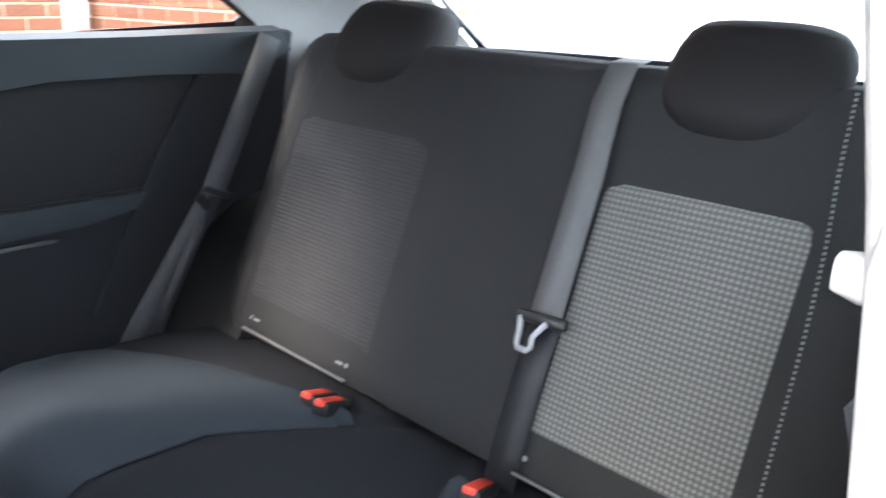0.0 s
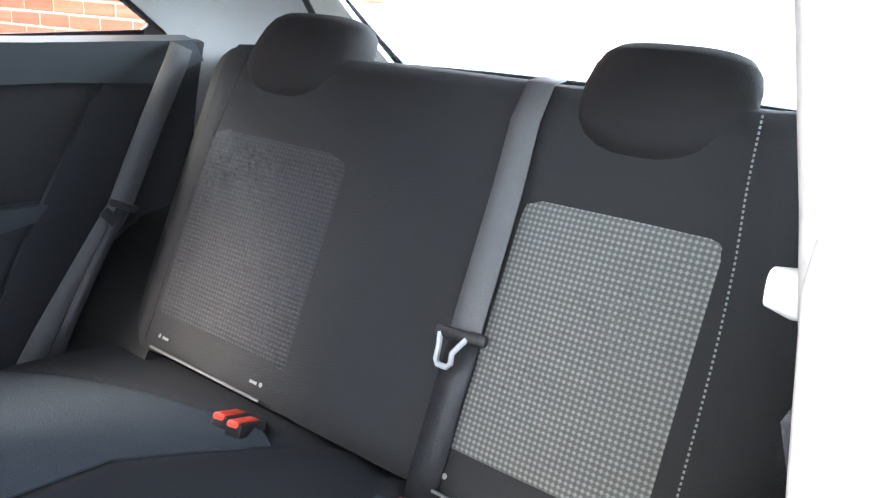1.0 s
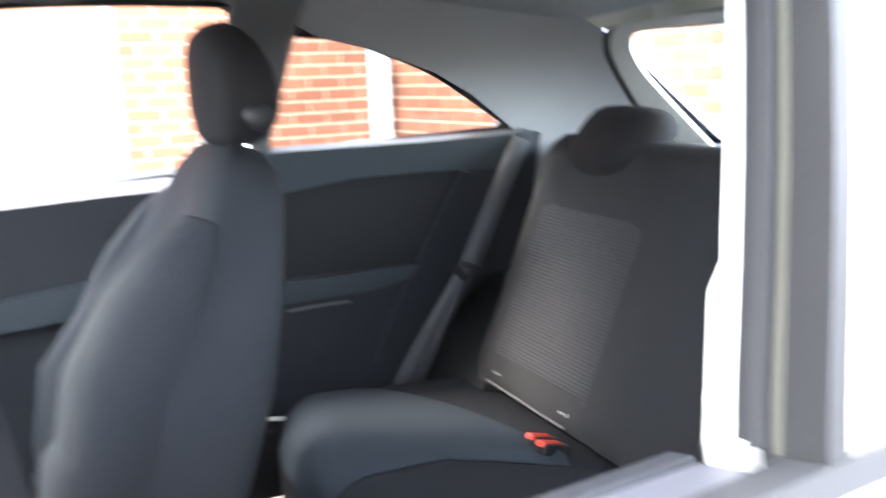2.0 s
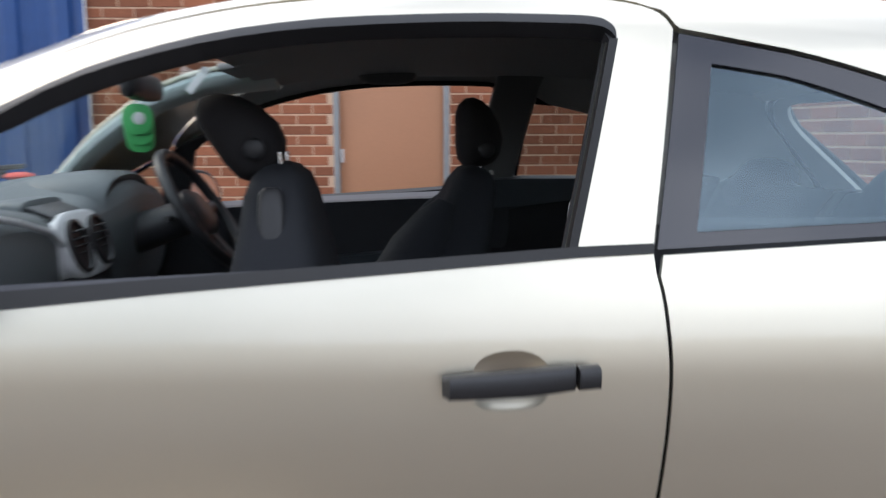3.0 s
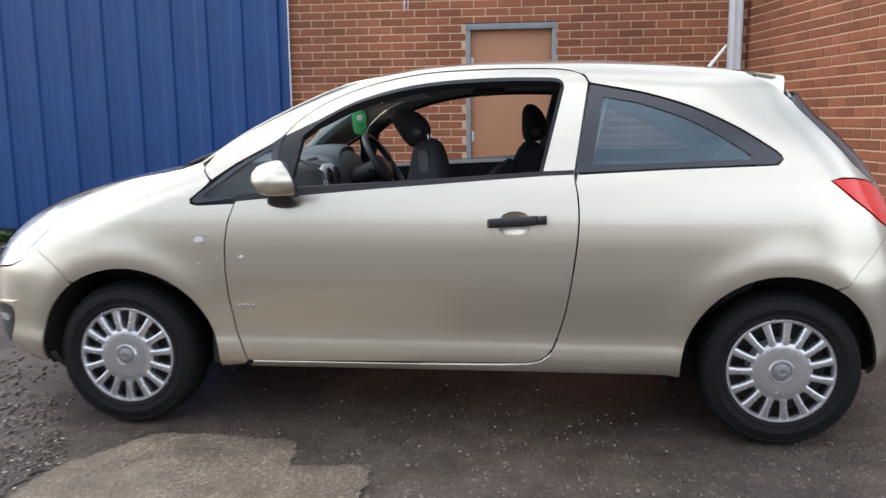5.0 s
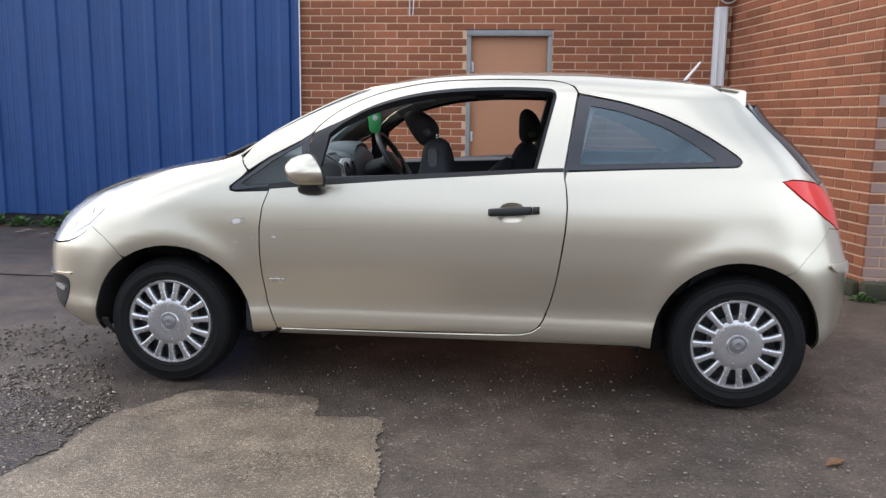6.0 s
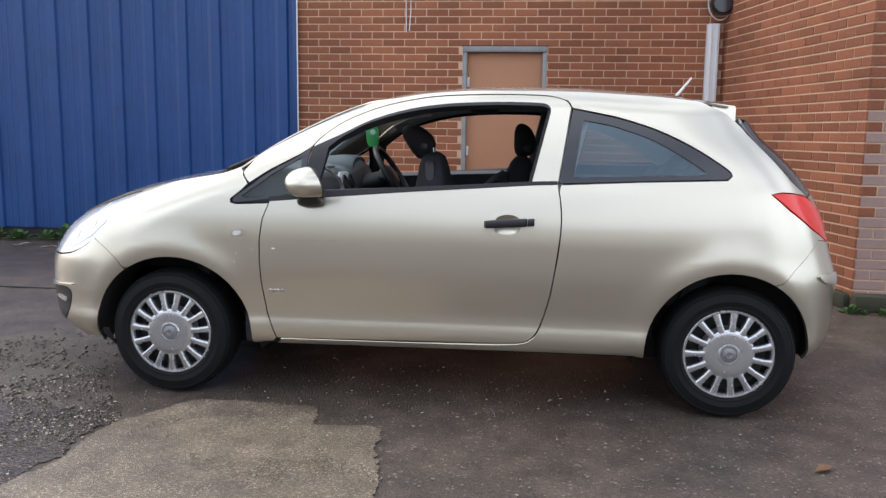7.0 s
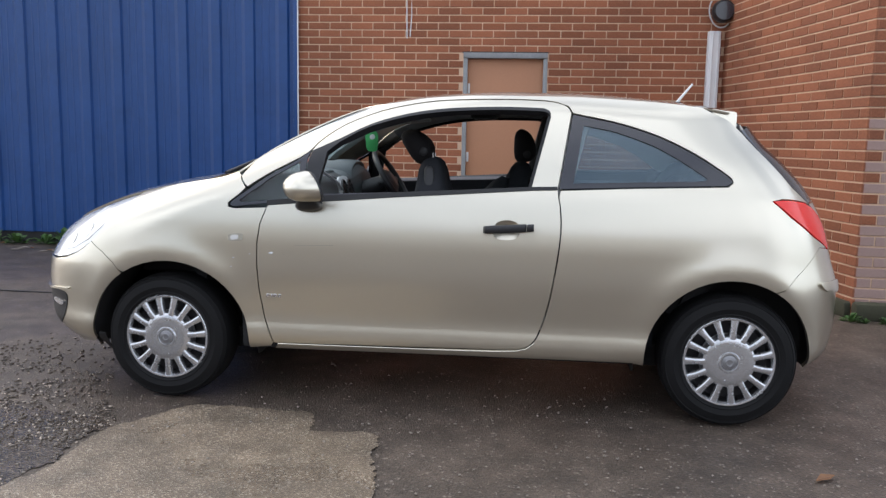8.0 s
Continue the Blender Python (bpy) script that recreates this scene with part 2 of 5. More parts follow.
# ---- the car's outer skin: x from the front axle backwards, y across, z up
BASE = 2.511
plan_width = smooth_curve((-.8, .80), (-.4, .838), (0, .853), (.6, .848), (1.3, .848), (2.0, .855), (2.511, .858), (2.8, .84), (3.2, .79))
section = smooth_curve((.20, -.085), (.245, -.050), (.268, -.024), (.295, -.008), (.33, -.003), (.362, -.0055), (.392, -.0105), (.42, -.0120), (.50, -.0070), (.62, 0),
                       (.74, -.004), (.84, -.014), (.92, -.028), (.98, -.042), (1.03, -.057), (1.15, -.087), (1.30, -.133), (1.45, -.190))
nose_tip = smooth_curve((.16, -.66), (.25, -.74), (.35, -.80), (.50, -.82), (.60, -.81), (.70, -.76), (.80, -.66), (.90, -.46), (1.0, -.2))
tail_tip = smooth_curve((.18, 2.93), (.26, 3.03), (.33, 3.08), (.45, 3.10), (.60, 3.095), (.72, 3.06), (.85, 3.025), (.95, 2.98), (1.05, 2.91), (1.15, 2.81), (1.25, 2.69), (1.35, 2.60), (1.42, 2.54))
rail = smooth_curve((-.82, .66), (-.70, .750), (-.55, .835), (-.30, .922), (0, .992), (.20, 1.025), (.30, 1.048), (.38, 1.106), (.47, 1.176), (.60, 1.257), (.74, 1.329), (.87, 1.369),
                    (1.0, 1.384), (1.2, 1.410), (1.45, 1.421), (1.75, 1.420), (2.1, 1.405), (2.4, 1.376), (2.6, 1.345), (2.7, 1.325))
NOSE, TAIL = .62, .44      # how long the rounded corners are
NOSE_L, TAIL_L = 1.15, .95   # their length along the skin


def tail_power(z):
    """How round the tail's corners are in plan; squarer towards the roof."""
    return .74 - .44 * min(1, max(0, (z - .95) / .40))


def flare(x, z):
    out = 0
    for cx in (0, BASE):
        r = math.hypot(x - cx, z - .30)
        out += .0095 * math.exp(-((r - .385) / .068) ** 2) * min(1, max(0, (z - .15) / .2))
    return out


def half_width(x, z):
    y = plan_width(x) + section(z) + flare(x, z)
    k = (z - (rail(x) - .08)) / .08
    if k > 0 and x > .35:
        y -= .055 * k * k
    return y


def turned(at, x, z, th, power):
    """Half the width at x where the side, left at `at`, turns in round the nose or the tail."""
    slope = (plan_width(at + .01) - plan_width(at - .01)) / .02
    c = max(.0, math.cos(th))
    return (half_width(at, z) - flare(at, z) + slope * (x - at) * c * c) * c ** power + flare(x, z) * c


def skin(s, z):
    """A point of the skin on the side y < 0; beyond the corners s runs on round the nose and the tail to the middle."""
    a, b = nose_tip(z) + NOSE, tail_tip(z) - TAIL
    if s < a:
        th = min(1, (a - s) / NOSE_L) * math.pi / 2
        x = a - NOSE * math.sin(th) ** .86
        return x, -turned(a, x, z, th, .72), z
    if s > b:
        th = min(1, (s - b) / TAIL_L) * math.pi / 2
        x = b + TAIL * math.sin(th) ** .92
        return x, -turned(b, x, z, th, tail_power(z)), z
    return s, -half_width(s, z), z


def thicken(bm, thick):
    """Gives a skin its inner face and its edges, each shaded on its own."""
    bm.normal_update()
    outer, inner = bm.faces[:], {}
    for v in bm.verts[:]:
        inner[v] = v.co - v.normal * thick
    rims = [(e.verts[0], e.verts[1], e.link_loops[0]) for e in bm.edges if e.is_boundary]
    for a, c, loop in rims:
        if loop.vert is not a:
            a, c = c, a
        bm.faces.new([bm.verts.new(p) for p in (c.co, a.co, inner[a], inner[c])])
    copies = {v: bm.verts.new(p) for v, p in inner.items()}
    for f in outer:
        bm.faces.new([copies[v] for v in reversed(f.verts)])
    return bm


def top_edge(x):
    """Half the width of bonnet, screen and roof at x."""
    z = rail(x)
    a = nose_tip(z) + NOSE
    if x < a:
        k = min(1, (a - x) / NOSE)
        th = math.asin(min(1, k ** (1 / .86)))
        return turned(a, x, z, th, .72)
    b = tail_tip(z) - TAIL
    if x > b:
        th = math.asin(min(1, ((x - b) / TAIL) ** (1 / .92)))
        return turned(b, x, z, min(th, 1.52), tail_power(z))
    return half_width(x, z)


crown = smooth_curve((-.82, .665), (-.70, .785), (-.55, .872), (-.30, .955), (0, 1.020), (.15, 1.046), (.22, 1.058), (.32, 1.066), (.5, 1.200), (.75, 1.340),
                     (.95, 1.408), (1.1, 1.435), (1.3, 1.452), (1.55, 1.462), (1.8, 1.460), (2.1, 1.443), (2.4, 1.410), (2.72, 1.360))


def top(x, k, drop=0.0):
    """A point of bonnet, screen or roof; k from -1 to 1 across."""
    e = top_edge(x)
    return x, e * k, rail(x) + (crown(x) - rail(x)) * (1 - abs(k) ** 2.6) - drop


def top_panel(x0, x1, name, mat, parent, label="", nx=24, ny=24, drop=0.0, inset=0.0, thick=0.0, bow=0.0):
    """bow: how far the middle of the ends lies ahead of their corners."""
    bm, rows = bmesh.new(), []
    for i in range(nx + 1):
        row = []
        for j in range(ny + 1):
            k = (2 * j / ny - 1) * (1 - inset)
            x = x0 + (x1 - x0) * i / nx - bow * (1 - k * k)
            row.append(bm.verts.new(top(x, k, drop)))
        rows.append(row)
    for a, b in zip(rows, rows[1:]):
        for j in range(ny):
            bm.faces.new((a[j], b[j], b[j + 1], a[j + 1]))
    bmesh.ops.remove_doubles(bm, verts=bm.verts, dist=1e-4)
    if thick:
        thicken(bm, thick)
    return part(name, bm, mat, parent, label, sharp=60)


def side_panel(name, outline, mat, parent, label="", side=-1, offset=0.0, thick=.0, hole=None, step=.055):
    """A panel cut from the skin along an outline in (s, z). offset: how far it lies inside the skin."""
    bm = bmesh.new()
    loops = [outline] + ([hole] if hole else [])
    for lp in loops:
        vs = [bm.verts.new((p[0], p[1], 0)) for p in lp]
        for a, b in zip(vs, vs[1:] + vs[:1]):
            bm.edges.new((a, b))
    bmesh.ops.triangle_fill(bm, use_beauty=True, edges=bm.edges[:], normal=(0, 0, 1))
    lo = [min(p[i] for p in outline) for i in (0, 1)]
    hi = [max(p[i] for p in outline) for i in (0, 1)]
    for axis in (0, 1):
        c = math.ceil(lo[axis] / step) * step
        while c < hi[axis]:
            if c > lo[axis] + 1e-4:
                bmesh.ops.bisect_plane(bm, geom=bm.verts[:] + bm.edges[:] + bm.faces[:], dist=1e-5,
                                       plane_co=(c, 0, 0) if axis == 0 else (0, c, 0), plane_no=(1, 0, 0) if axis == 0 else (0, 1, 0))
            c += step
    for c in (.315, .345, .365, .382, .400, .425):      # closer rows along the crease at the foot of the side
        if lo[1] + .004 < c < hi[1] - .004 and step < .1:
            bmesh.ops.bisect_plane(bm, geom=bm.verts[:] + bm.edges[:] + bm.faces[:], dist=1e-5, plane_co=(0, c, 0), plane_no=(0, 1, 0))
    ways = bm.verts.layers.float_vector.new("way")
    for v in bm.verts:
        x, y, z = skin(v.co.x, v.co.y)
        x2, y2, _ = skin(v.co.x + .01, v.co.y)
        e = .008
        du = Vector(skin(v.co.x + e, v.co.y)) - Vector(skin(v.co.x - e, v.co.y))
        dv = Vector(skin(v.co.x, v.co.y + e)) - Vector(skin(v.co.x, v.co.y - e))
        way = du.cross(dv).normalized()
        v[ways] = Vector((way.x, way.y * (-side), way.z))
        nx, ny = y2 - y, -(x2 - x)
        ln = math.hypot(nx, ny) or 1
        v.co = (x - offset * nx / ln, (y - offset * ny / ln), z)
    if side > 0:
        for v in bm.verts:
            v.co.y = -v.co.y
        bmesh.ops.reverse_faces(bm, faces=bm.faces)
    # outward normals
    bmesh.ops.remove_doubles(bm, verts=bm.verts, dist=1e-5)
    f = max(bm.faces, key=lambda q: q.calc_area())
    f.normal_update()
    c = f.calc_center_median()
    if f.normal.dot(Vector((c.x - 1.25, c.y * 4, 0))) < 0:
        bmesh.ops.reverse_faces(bm, faces=bm.faces)
    true = [v[ways].copy() for v in bm.verts]
    count = len(bm.verts)
    if thick:
        thicken(bm, thick)
    bm.normal_update()
    normals = true + [v.normal.copy() for v in list(bm.verts)[count:]]
    return part(name, bm, mat, parent, label, normals=normals)


def along(x, z):
    """The s of the skin's point at x."""
    a, b = nose_tip(z) + NOSE, tail_tip(z) - TAIL
    if x < a:
        return a - math.asin(min(1, ((a - x) / NOSE) ** (1 / .86))) * 2 / math.pi * NOSE_L
    if x > b:
        return b + math.asin(min(1, ((x - b) / TAIL) ** (1 / .92))) * 2 / math.pi * TAIL_L
    return x


def arch(cx, a0, a1, n=16, rx=.378, rz=.362):
    """A stretch of a wheel arch."""
    out = []
    for k in range(n + 1):
        t = radians(a0 + (a1 - a0) * k / n)
        x, z = cx + rx * math.cos(t), .295 + rz * math.sin(t)
        out.append((along(x, z), z))
    return out


def along_rail(s0, s1, n=10, gap=.0):
    return [(s0 + (s1 - s0) * k / n, rail(skin(s0 + (s1 - s0) * k / n, rail(s0 + (s1 - s0) * k / n))[0]) - gap) for k in range(n + 1)]


def nose_end(z):
    return z and (nose_tip(z) + NOSE - NOSE_L, z)


def tail_end(z):
    return tail_tip(z) - TAIL + TAIL_L, z


# ---- the car
car = thing("hatchback_car", (1.25, 0, 0), "champagne three-door hatchback car parked with its windows down", "car")
CAR = Matrix.Translation((-1.25, 0, 0))


def cpart(name, bm, mat, label="", parent=None, **kw):
    """A part of the car, given in the car's own measure."""
    ob = part(name, bm, mat, None, label, **kw)
    ob.parent = parent or car
    if parent is None or parent is car:
        ob.matrix_parent_inverse = CAR
    return ob


def adopt(ob, parent=None):
    ob.parent = parent or car
    if parent is None:
        ob.matrix_parent_inverse = CAR
    return ob


SILL = .268
DOOR_FRONT = [(.512, .297), (.47, .411), (.448, .543), (.44, .646), (.44, .747), (.452, .836), (.478, .911)]
SEAM = rounded([(.670, 1.165), (.690, 1.208), (.75, 1.277), (.87, 1.330), (1.01, 1.363), (1.19, 1.388), (1.37, 1.397), (1.53, 1.400), (1.68, 1.397), (1.750, 1.388), (1.790, 1.371), (1.807, 1.345)], False, 3)
REAR_UP = [(1.80, 1.30), (1.757, 1.018)]
REAR_LOW = rounded([(1.760, .985), (1.768, .943), (1.774, .86), (1.768, .763), (1.752, .641), (1.73, .515), (1.70, .411), (1.676, .359), (1.64, .328), (1.58, .314)], False, 3)
WINDOW = [(1.642, 1.024)] + rounded([(1.716, 1.318), (1.719, 1.338), (1.708, 1.353), (1.685, 1.361), (1.62, 1.364), (1.48, 1.365), (1.29, 1.356), (1.10, 1.331), (.92, 1.283), (.79, 1.213)], False, 3)
QTOP = rounded([(1.816, 1.338), (1.91, 1.320), (2.02, 1.297), (2.17, 1.250), (2.31, 1.185), (2.43, 1.113), (2.478, 1.080), (2.487, 1.066), (2.465, 1.050)], False, 3)
QUARTER = QTOP + [(2.10, 1.036), (1.764, 1.020)]
QGLASS = rounded([(1.862, 1.292), (1.93, 1.281), (2.00, 1.266), (2.15, 1.214), (2.26, 1.156), (2.385, 1.076)], False, 3) + [(2.37, 1.066), (2.10, 1.056), (1.824, 1.044)]
CUP = rounded([(1.487, .838), (1.50, .868), (1.535, .881), (1.575, .878), (1.60, .858), (1.602, .825), (1.585, .803), (1.545, .796), (1.505, .800), (1.488, .815)], True, 3)
TRI = [(.667, 1.164), (.62, 1.122), (.49, 1.048), (.39, .985), (.315, .930), (.308, .915), (.325, .908), (.622, .945)]
LIGHT_LOW = [(-.290, .865), (-.285, .835), (-.31, .791), (-.36, .735), (-.41, .703), (-.47, .672), (-.55, .650), (-.68, .634), (-.95, .630)]
BUMPER_SEAM = [(-.370, .728), (-.28, .682), (-.222, .637), (-.203, .606)]
FRONT_ARCH = arch(.02, 125, 184, 10)
REAR_ARCH = arch(2.503, 60, -6, 10, .356)
TAIL_LAMP = [(2.695, .990), (2.76, .993), (2.84, .990), (2.95, .978), (3.03, .955), (3.12, .915), (3.17, .860), (3.19, .800), (3.185, .770), (3.15, .772), (2.96, .841), (2.80, .925)]

for side in (-1, 1):
    fender = ([(.405, SILL), (.494, SILL + .012)] + [(x - .005, z) for x, z in DOOR_FRONT[:-1]] + [(.474, .906), (.330, .899), (.300, .906), (.298, .925), (.382, .992), (.345, 1.045)]
              + along_rail(.315, -.286, 8) + LIGHT_LOW[1:4] + BUMPER_SEAM + arch(.02, 123, -4))
    adopt(side_panel("front_wing", fender, PAINT, None, side=side, step=.032, thick=.012))
    body = ([(.352, 1.042), (.392, .998), (.49, 1.060), (.62, 1.130), (.655, 1.156)] + [(x - .005, z + .006) for x, z in SEAM[:-4]] + [(x + .005, z + .006) for x, z in SEAM[-4:]]
            + [(x + .002, z + .008) for x, z in QTOP[:-3]] + [(2.494, 1.066), (2.470, 1.043), (2.10, 1.029), (1.772, 1.012)]
            + [(x + .006, z - .002) for x, z in REAR_LOW] + [(1.05, .299), (.53, .286), (.512, SILL)] + [(2.10, SILL + .012)]
            + arch(2.503, 184, 61, 16, .356) + [(2.722, .622), (2.79, .675), (2.90, .735), (3.01, .791), (3.12, .780)] + [(2.955, .836), (2.79, .920), (2.685, .990)]
            + [(2.76, .999), (2.84, .996), (2.95, .984), (3.00, .972)]
            + [(2.885, 1.04), (2.765, 1.18), (2.70, 1.27), (2.62, 1.325), (2.50, rail(2.50))] + along_rail(2.46, .37, 34))
    adopt(side_panel("body_side", body, PAINT, None, side=side, step=.032, thick=.012))
    door = side_panel("door", [(.482, .916), (1.05, .968), (1.645, 1.012)] + WINDOW + [(.690, 1.158)] + SEAM + REAR_UP + REAR_LOW + [(1.05, .306)] + DOOR_FRONT[:-1],
                      PAINT, None, "champagne door with its window wound down", side=side, step=.04, thick=.014, hole=CUP)
    adopt(door)
    adopt(side_panel("window_seal", [(.478, .918), (.478, .938), (.75, .968), (1.05, .988), (1.40, 1.010), (1.642, 1.026), (1.757, 1.030), (1.757, 1.016), (1.645, 1.011), (1.05, .967)],
                     RUBBER, None, side=side, offset=-.006, thick=.03), door)
    edge = [p for p in WINDOW if p[0] > .83][4:][::-1]
    adopt(side_panel("window_frame", [(.618, .951), (.676, 1.163), (.73, 1.190), (.79, 1.218)] + [(x, z + .004) for x, z in edge] + [(x, z - (.010 if side < 0 else 0)) for x, z in edge[::-1]]
                     + [(.795, 1.201), (.750, 1.160), (.726, 1.105), (.692, .962)], BLACK, None, side=side, offset=-.002, thick=.03), door)
    ring = [p for p in SEAM if p[0] > .74]
    adopt(side_panel("frame_lining", [(x, z - .004) for x, z in ring] + [(1.79, 1.30), (1.75, 1.03), (1.65, 1.03)] + [(x, z) for x, z in WINDOW[1:] if x > .80], BLACK if side < 0 else HEADLINER, None, side=side, offset=.0155, thick=.008), door)
    low = [(x, z - (.013 if side < 0 else .003)) for x, z in WINDOW[10:]]
    chan = [(1.634, .990), (1.640, .990)] + WINDOW[:-1] + [(.80, 1.208)] + low[::-1][1:] + [(1.704, 1.340), (1.711, 1.328), (1.637, 1.024)]
    adopt(side_panel("window_channel", chan, GREY_TRIM, None, side=side, offset=.010, thick=.030), door)
    # the stepped seals down the rear edge of the opening
    for lead, deep, thin, mat in ((-.010, -.003, .027, SEAL_DARK), (-.009, .0245, .0065, SEAL_PALE), (-.0065, .0315, .003, SEAL_DARK), (-.0115, .0350, .009, SEAL_LIGHT), (-.010, .0445, .009, SEAL_MID)):
        adopt(side_panel("edge_seal", [(1.642 + lead, 1.018), (1.655 + lead, 1.018), (1.731 + lead, 1.33), (1.718 + lead, 1.33)], mat, None, side=side, offset=deep, thick=thin), door)
    adopt(side_panel("quarter_window", TRI, BLACK_GLASS, None, side=side, offset=.001, thick=.006,
                     hole=[(.630, 1.112), (.49, 1.034), (.40, .973), (.350, .936), (.365, .926), (.600, .952)]))
    adopt(side_panel("quarter_pane", [(.634, 1.118), (.49, 1.038), (.395, .973), (.342, .935), (.36, .922), (.604, .948)], GLASS, None, side=side, offset=.008)).visible_shadow = False
    qglass = [(x - (.034 if side > 0 and x < 1.88 else 0), z) for x, z in QGLASS]
    adopt(side_panel("rear_quarter_window", QUARTER, BLACK_GLASS, None, "black-bordered fixed rear side window", side=side, offset=.002, thick=.006, hole=qglass))
    adopt(side_panel("rear_quarter_pane", [(x + (2.05 - x) * -.02, z) for x, z in qglass], TINT, None, side=side, offset=.009)).visible_shadow = False
    light = LIGHT_LOW + [(-.95, .70)] + along_rail(-.90, -.30, 12, .012)
    adopt(side_panel("headlight", light, LAMP, None, "clear headlight", side=side, offset=.004, thick=.02))
    adopt(side_panel("headlight_bezel", [(-.315, .850), (-.33, .800), (-.40, .735), (-.50, .690), (-.62, .668), (-.62, .690), (-.50, .715), (-.42, .755), (-.36, .810), (-.335, .858)], LAMP, None, side=side, offset=.0025, thick=.004))
    for hs, hz, hr in ((-.46, .775, .042), (-.58, .730, .045)):
        adopt(side_panel("reflector", rounded([(hs + hr * 1.3 * math.cos(a), hz + hr * math.sin(a)) for a in (k * math.pi / 5 for k in range(10))], steps=2), LAMP, None, side=side, offset=.002, thick=.004))
    adopt(side_panel("tail_light", TAIL_LAMP, TAIL_RED, None, "red tail light", side=side, offset=-.003, thick=.03))
    # bumpers
    zs = [.22, .30, .40, .50, .60]
    bump = FRONT_ARCH[::-1] + [(x - .0015, z - .002) for x, z in BUMPER_SEAM[::-1]] + [(-.371, .725), (-.415, .694), (-.475, .664), (-.55, .642), (-.68, .626), (-.95, .622)] + [nose_end(z) for z in zs[::-1]] + [(-.60, .215), (-.40, .245)]
    adopt(side_panel("front_bumper", bump, PAINT, None, side=side, step=.032, thick=.012))
    adopt(side_panel("splash_flap", [(-.335, .300), (-.352, .265), (-.350, .215), (-.341, .196), (-.330, .204), (-.326, .235), (-.300, .262), (-.298, .300)], RUBBER, None, side=side, offset=.012, thick=.006))
    adopt(side_panel("grille", [(-.955, .625), (-.955, .70), nose_end(.70), nose_end(.605)], BLACK, None, side=side, offset=.012, thick=.01))
    adopt(side_panel("fog_lamp_surround", rounded([(-.56, .468), (-.70, .475), (-.88, .45), (-.95, .38), (-.88, .300), (-.76, .292), (-.64, .33), (-.57, .40)]), BLACK, None, side=side, offset=-.003, thick=.02))
    adopt(side_panel("fog_lamp_trim", rounded([(-.60, .425), (-.72, .43), (-.74, .415), (-.62, .405)], steps=3), SILVER, None, side=side, offset=-.008, thick=.01))
    adopt(side_panel("bumper_strip", [(-.515, .500), (-.60, .494), (-.75, .482), (-.95, .475), (-.95, .468), (-.75, .474), (-.60, .486), (-.515, .492)], PAINT, None, side=side, offset=-.012, thick=.02))
    rb = REAR_ARCH + [(3.02, .25)] + [tail_end(z) for z in (.25, .34, .45, .56, .66)] + [(3.26, .70), (3.19, .759), (3.12, .776), (3.01, .7890), (2.90, .7330), (2.79, .6730), (2.722, .6195)]
    adopt(side_panel("rear_bumper", rb, PAINT, None, side=side, step=.032, thick=.012))
    adopt(side_panel("bumper_strip", rounded([(2.965, .645), (3.08, .645), (3.20, .638), (3.21, .590), (3.10, .595), (3.01, .610)]), PAINT, None, side=side, offset=-.012, thick=.02))
    tg = [(3.195, .765), (3.265, .708)] + [tail_end(z) for z in (.67, .75, .85, .975)] + [(3.07, .975), (3.01, .968), (3.04, .960), (3.13, .918), (3.18, .862), (3.20, .80)]
    adopt(side_panel("tailgate", tg, PAINT, None, side=side, step=.032, thick=.02))
    adopt(side_panel("tailgate_frame", [(3.005, .974), (3.065, .982), (2.985, 1.072), (2.845, 1.22), (2.83, 1.30), (2.705, 1.285), (2.772, 1.18), (2.893, 1.04)], BLACK_GLASS, None, side=side, thick=.02))
    adopt(side_panel("rear_window", [(3.07, .982), tail_end(.982), tail_end(1.018), (3.125, 1.014), (2.89, 1.22), (2.875, 1.285), tail_end(1.285), tail_end(1.315), (2.838, 1.302), (2.848, 1.22), (2.99, 1.074)],
                     BLACK_GLASS, None, side=side, offset=.002, thick=.006))
    adopt(side_panel("rear_pane", [(3.11, 1.008), tail_end(1.012), tail_end(1.10), tail_end(1.20), tail_end(1.292), (2.865, 1.292), (2.88, 1.22)], GLASS, None, side=side, offset=.010)).visible_shadow = False
    gate_in = rounded([(2.99, .985), (2.93, 1.06), (2.865, 1.145), (2.826, 1.21), (2.818, 1.25), (2.836, 1.283), (2.88, 1.302), (2.98, 1.314)], False)
    gate_out = rounded([(3.12, 1.005), (3.02, 1.098), (2.935, 1.180), (2.905, 1.222), (2.900, 1.252), (2.918, 1.276), (2.955, 1.286), (3.02, 1.291)], False)
    adopt(side_panel("tailgate_lining", gate_in + [tail_end(1.318), tail_end(1.294)] + gate_out[::-1], PALE_TRIM, None, "pale tailgate lining", side=side, offset=.035, thick=.015))
    adopt(side_panel("tailgate_seal", [(x - .026, z + .004) for x, z in gate_in] + [tail_end(1.326), tail_end(1.318)] + gate_in[::-1], RUBBER, None, side=side, offset=.040, thick=.02))
    adopt(side_panel("tailgate_lip", [(2.99, .950), (3.0, .985), (3.12, 1.004), tail_end(1.004), tail_end(.95)], DASH, None, side=side, offset=.035, thick=.015))
    # wheel housing
    for cx in (.02, 2.508):
        bm = bmesh.new()
        lo, hi = [], []
        for k in range(15):
            t = radians(-10 + 200 * k / 14)
            x, z = cx + .40 * math.cos(t), .295 + .385 * math.sin(t)
            lo.append(bm.verts.new((x, side * (-skin(along(x, z), z)[1] - .016), z)))
            hi.append(bm.verts.new((x, side * .50, z)))
        for k in range(14):
            bm.faces.new((lo[k], lo[k + 1], hi[k + 1], hi[k]))
        bm.faces.new(hi)
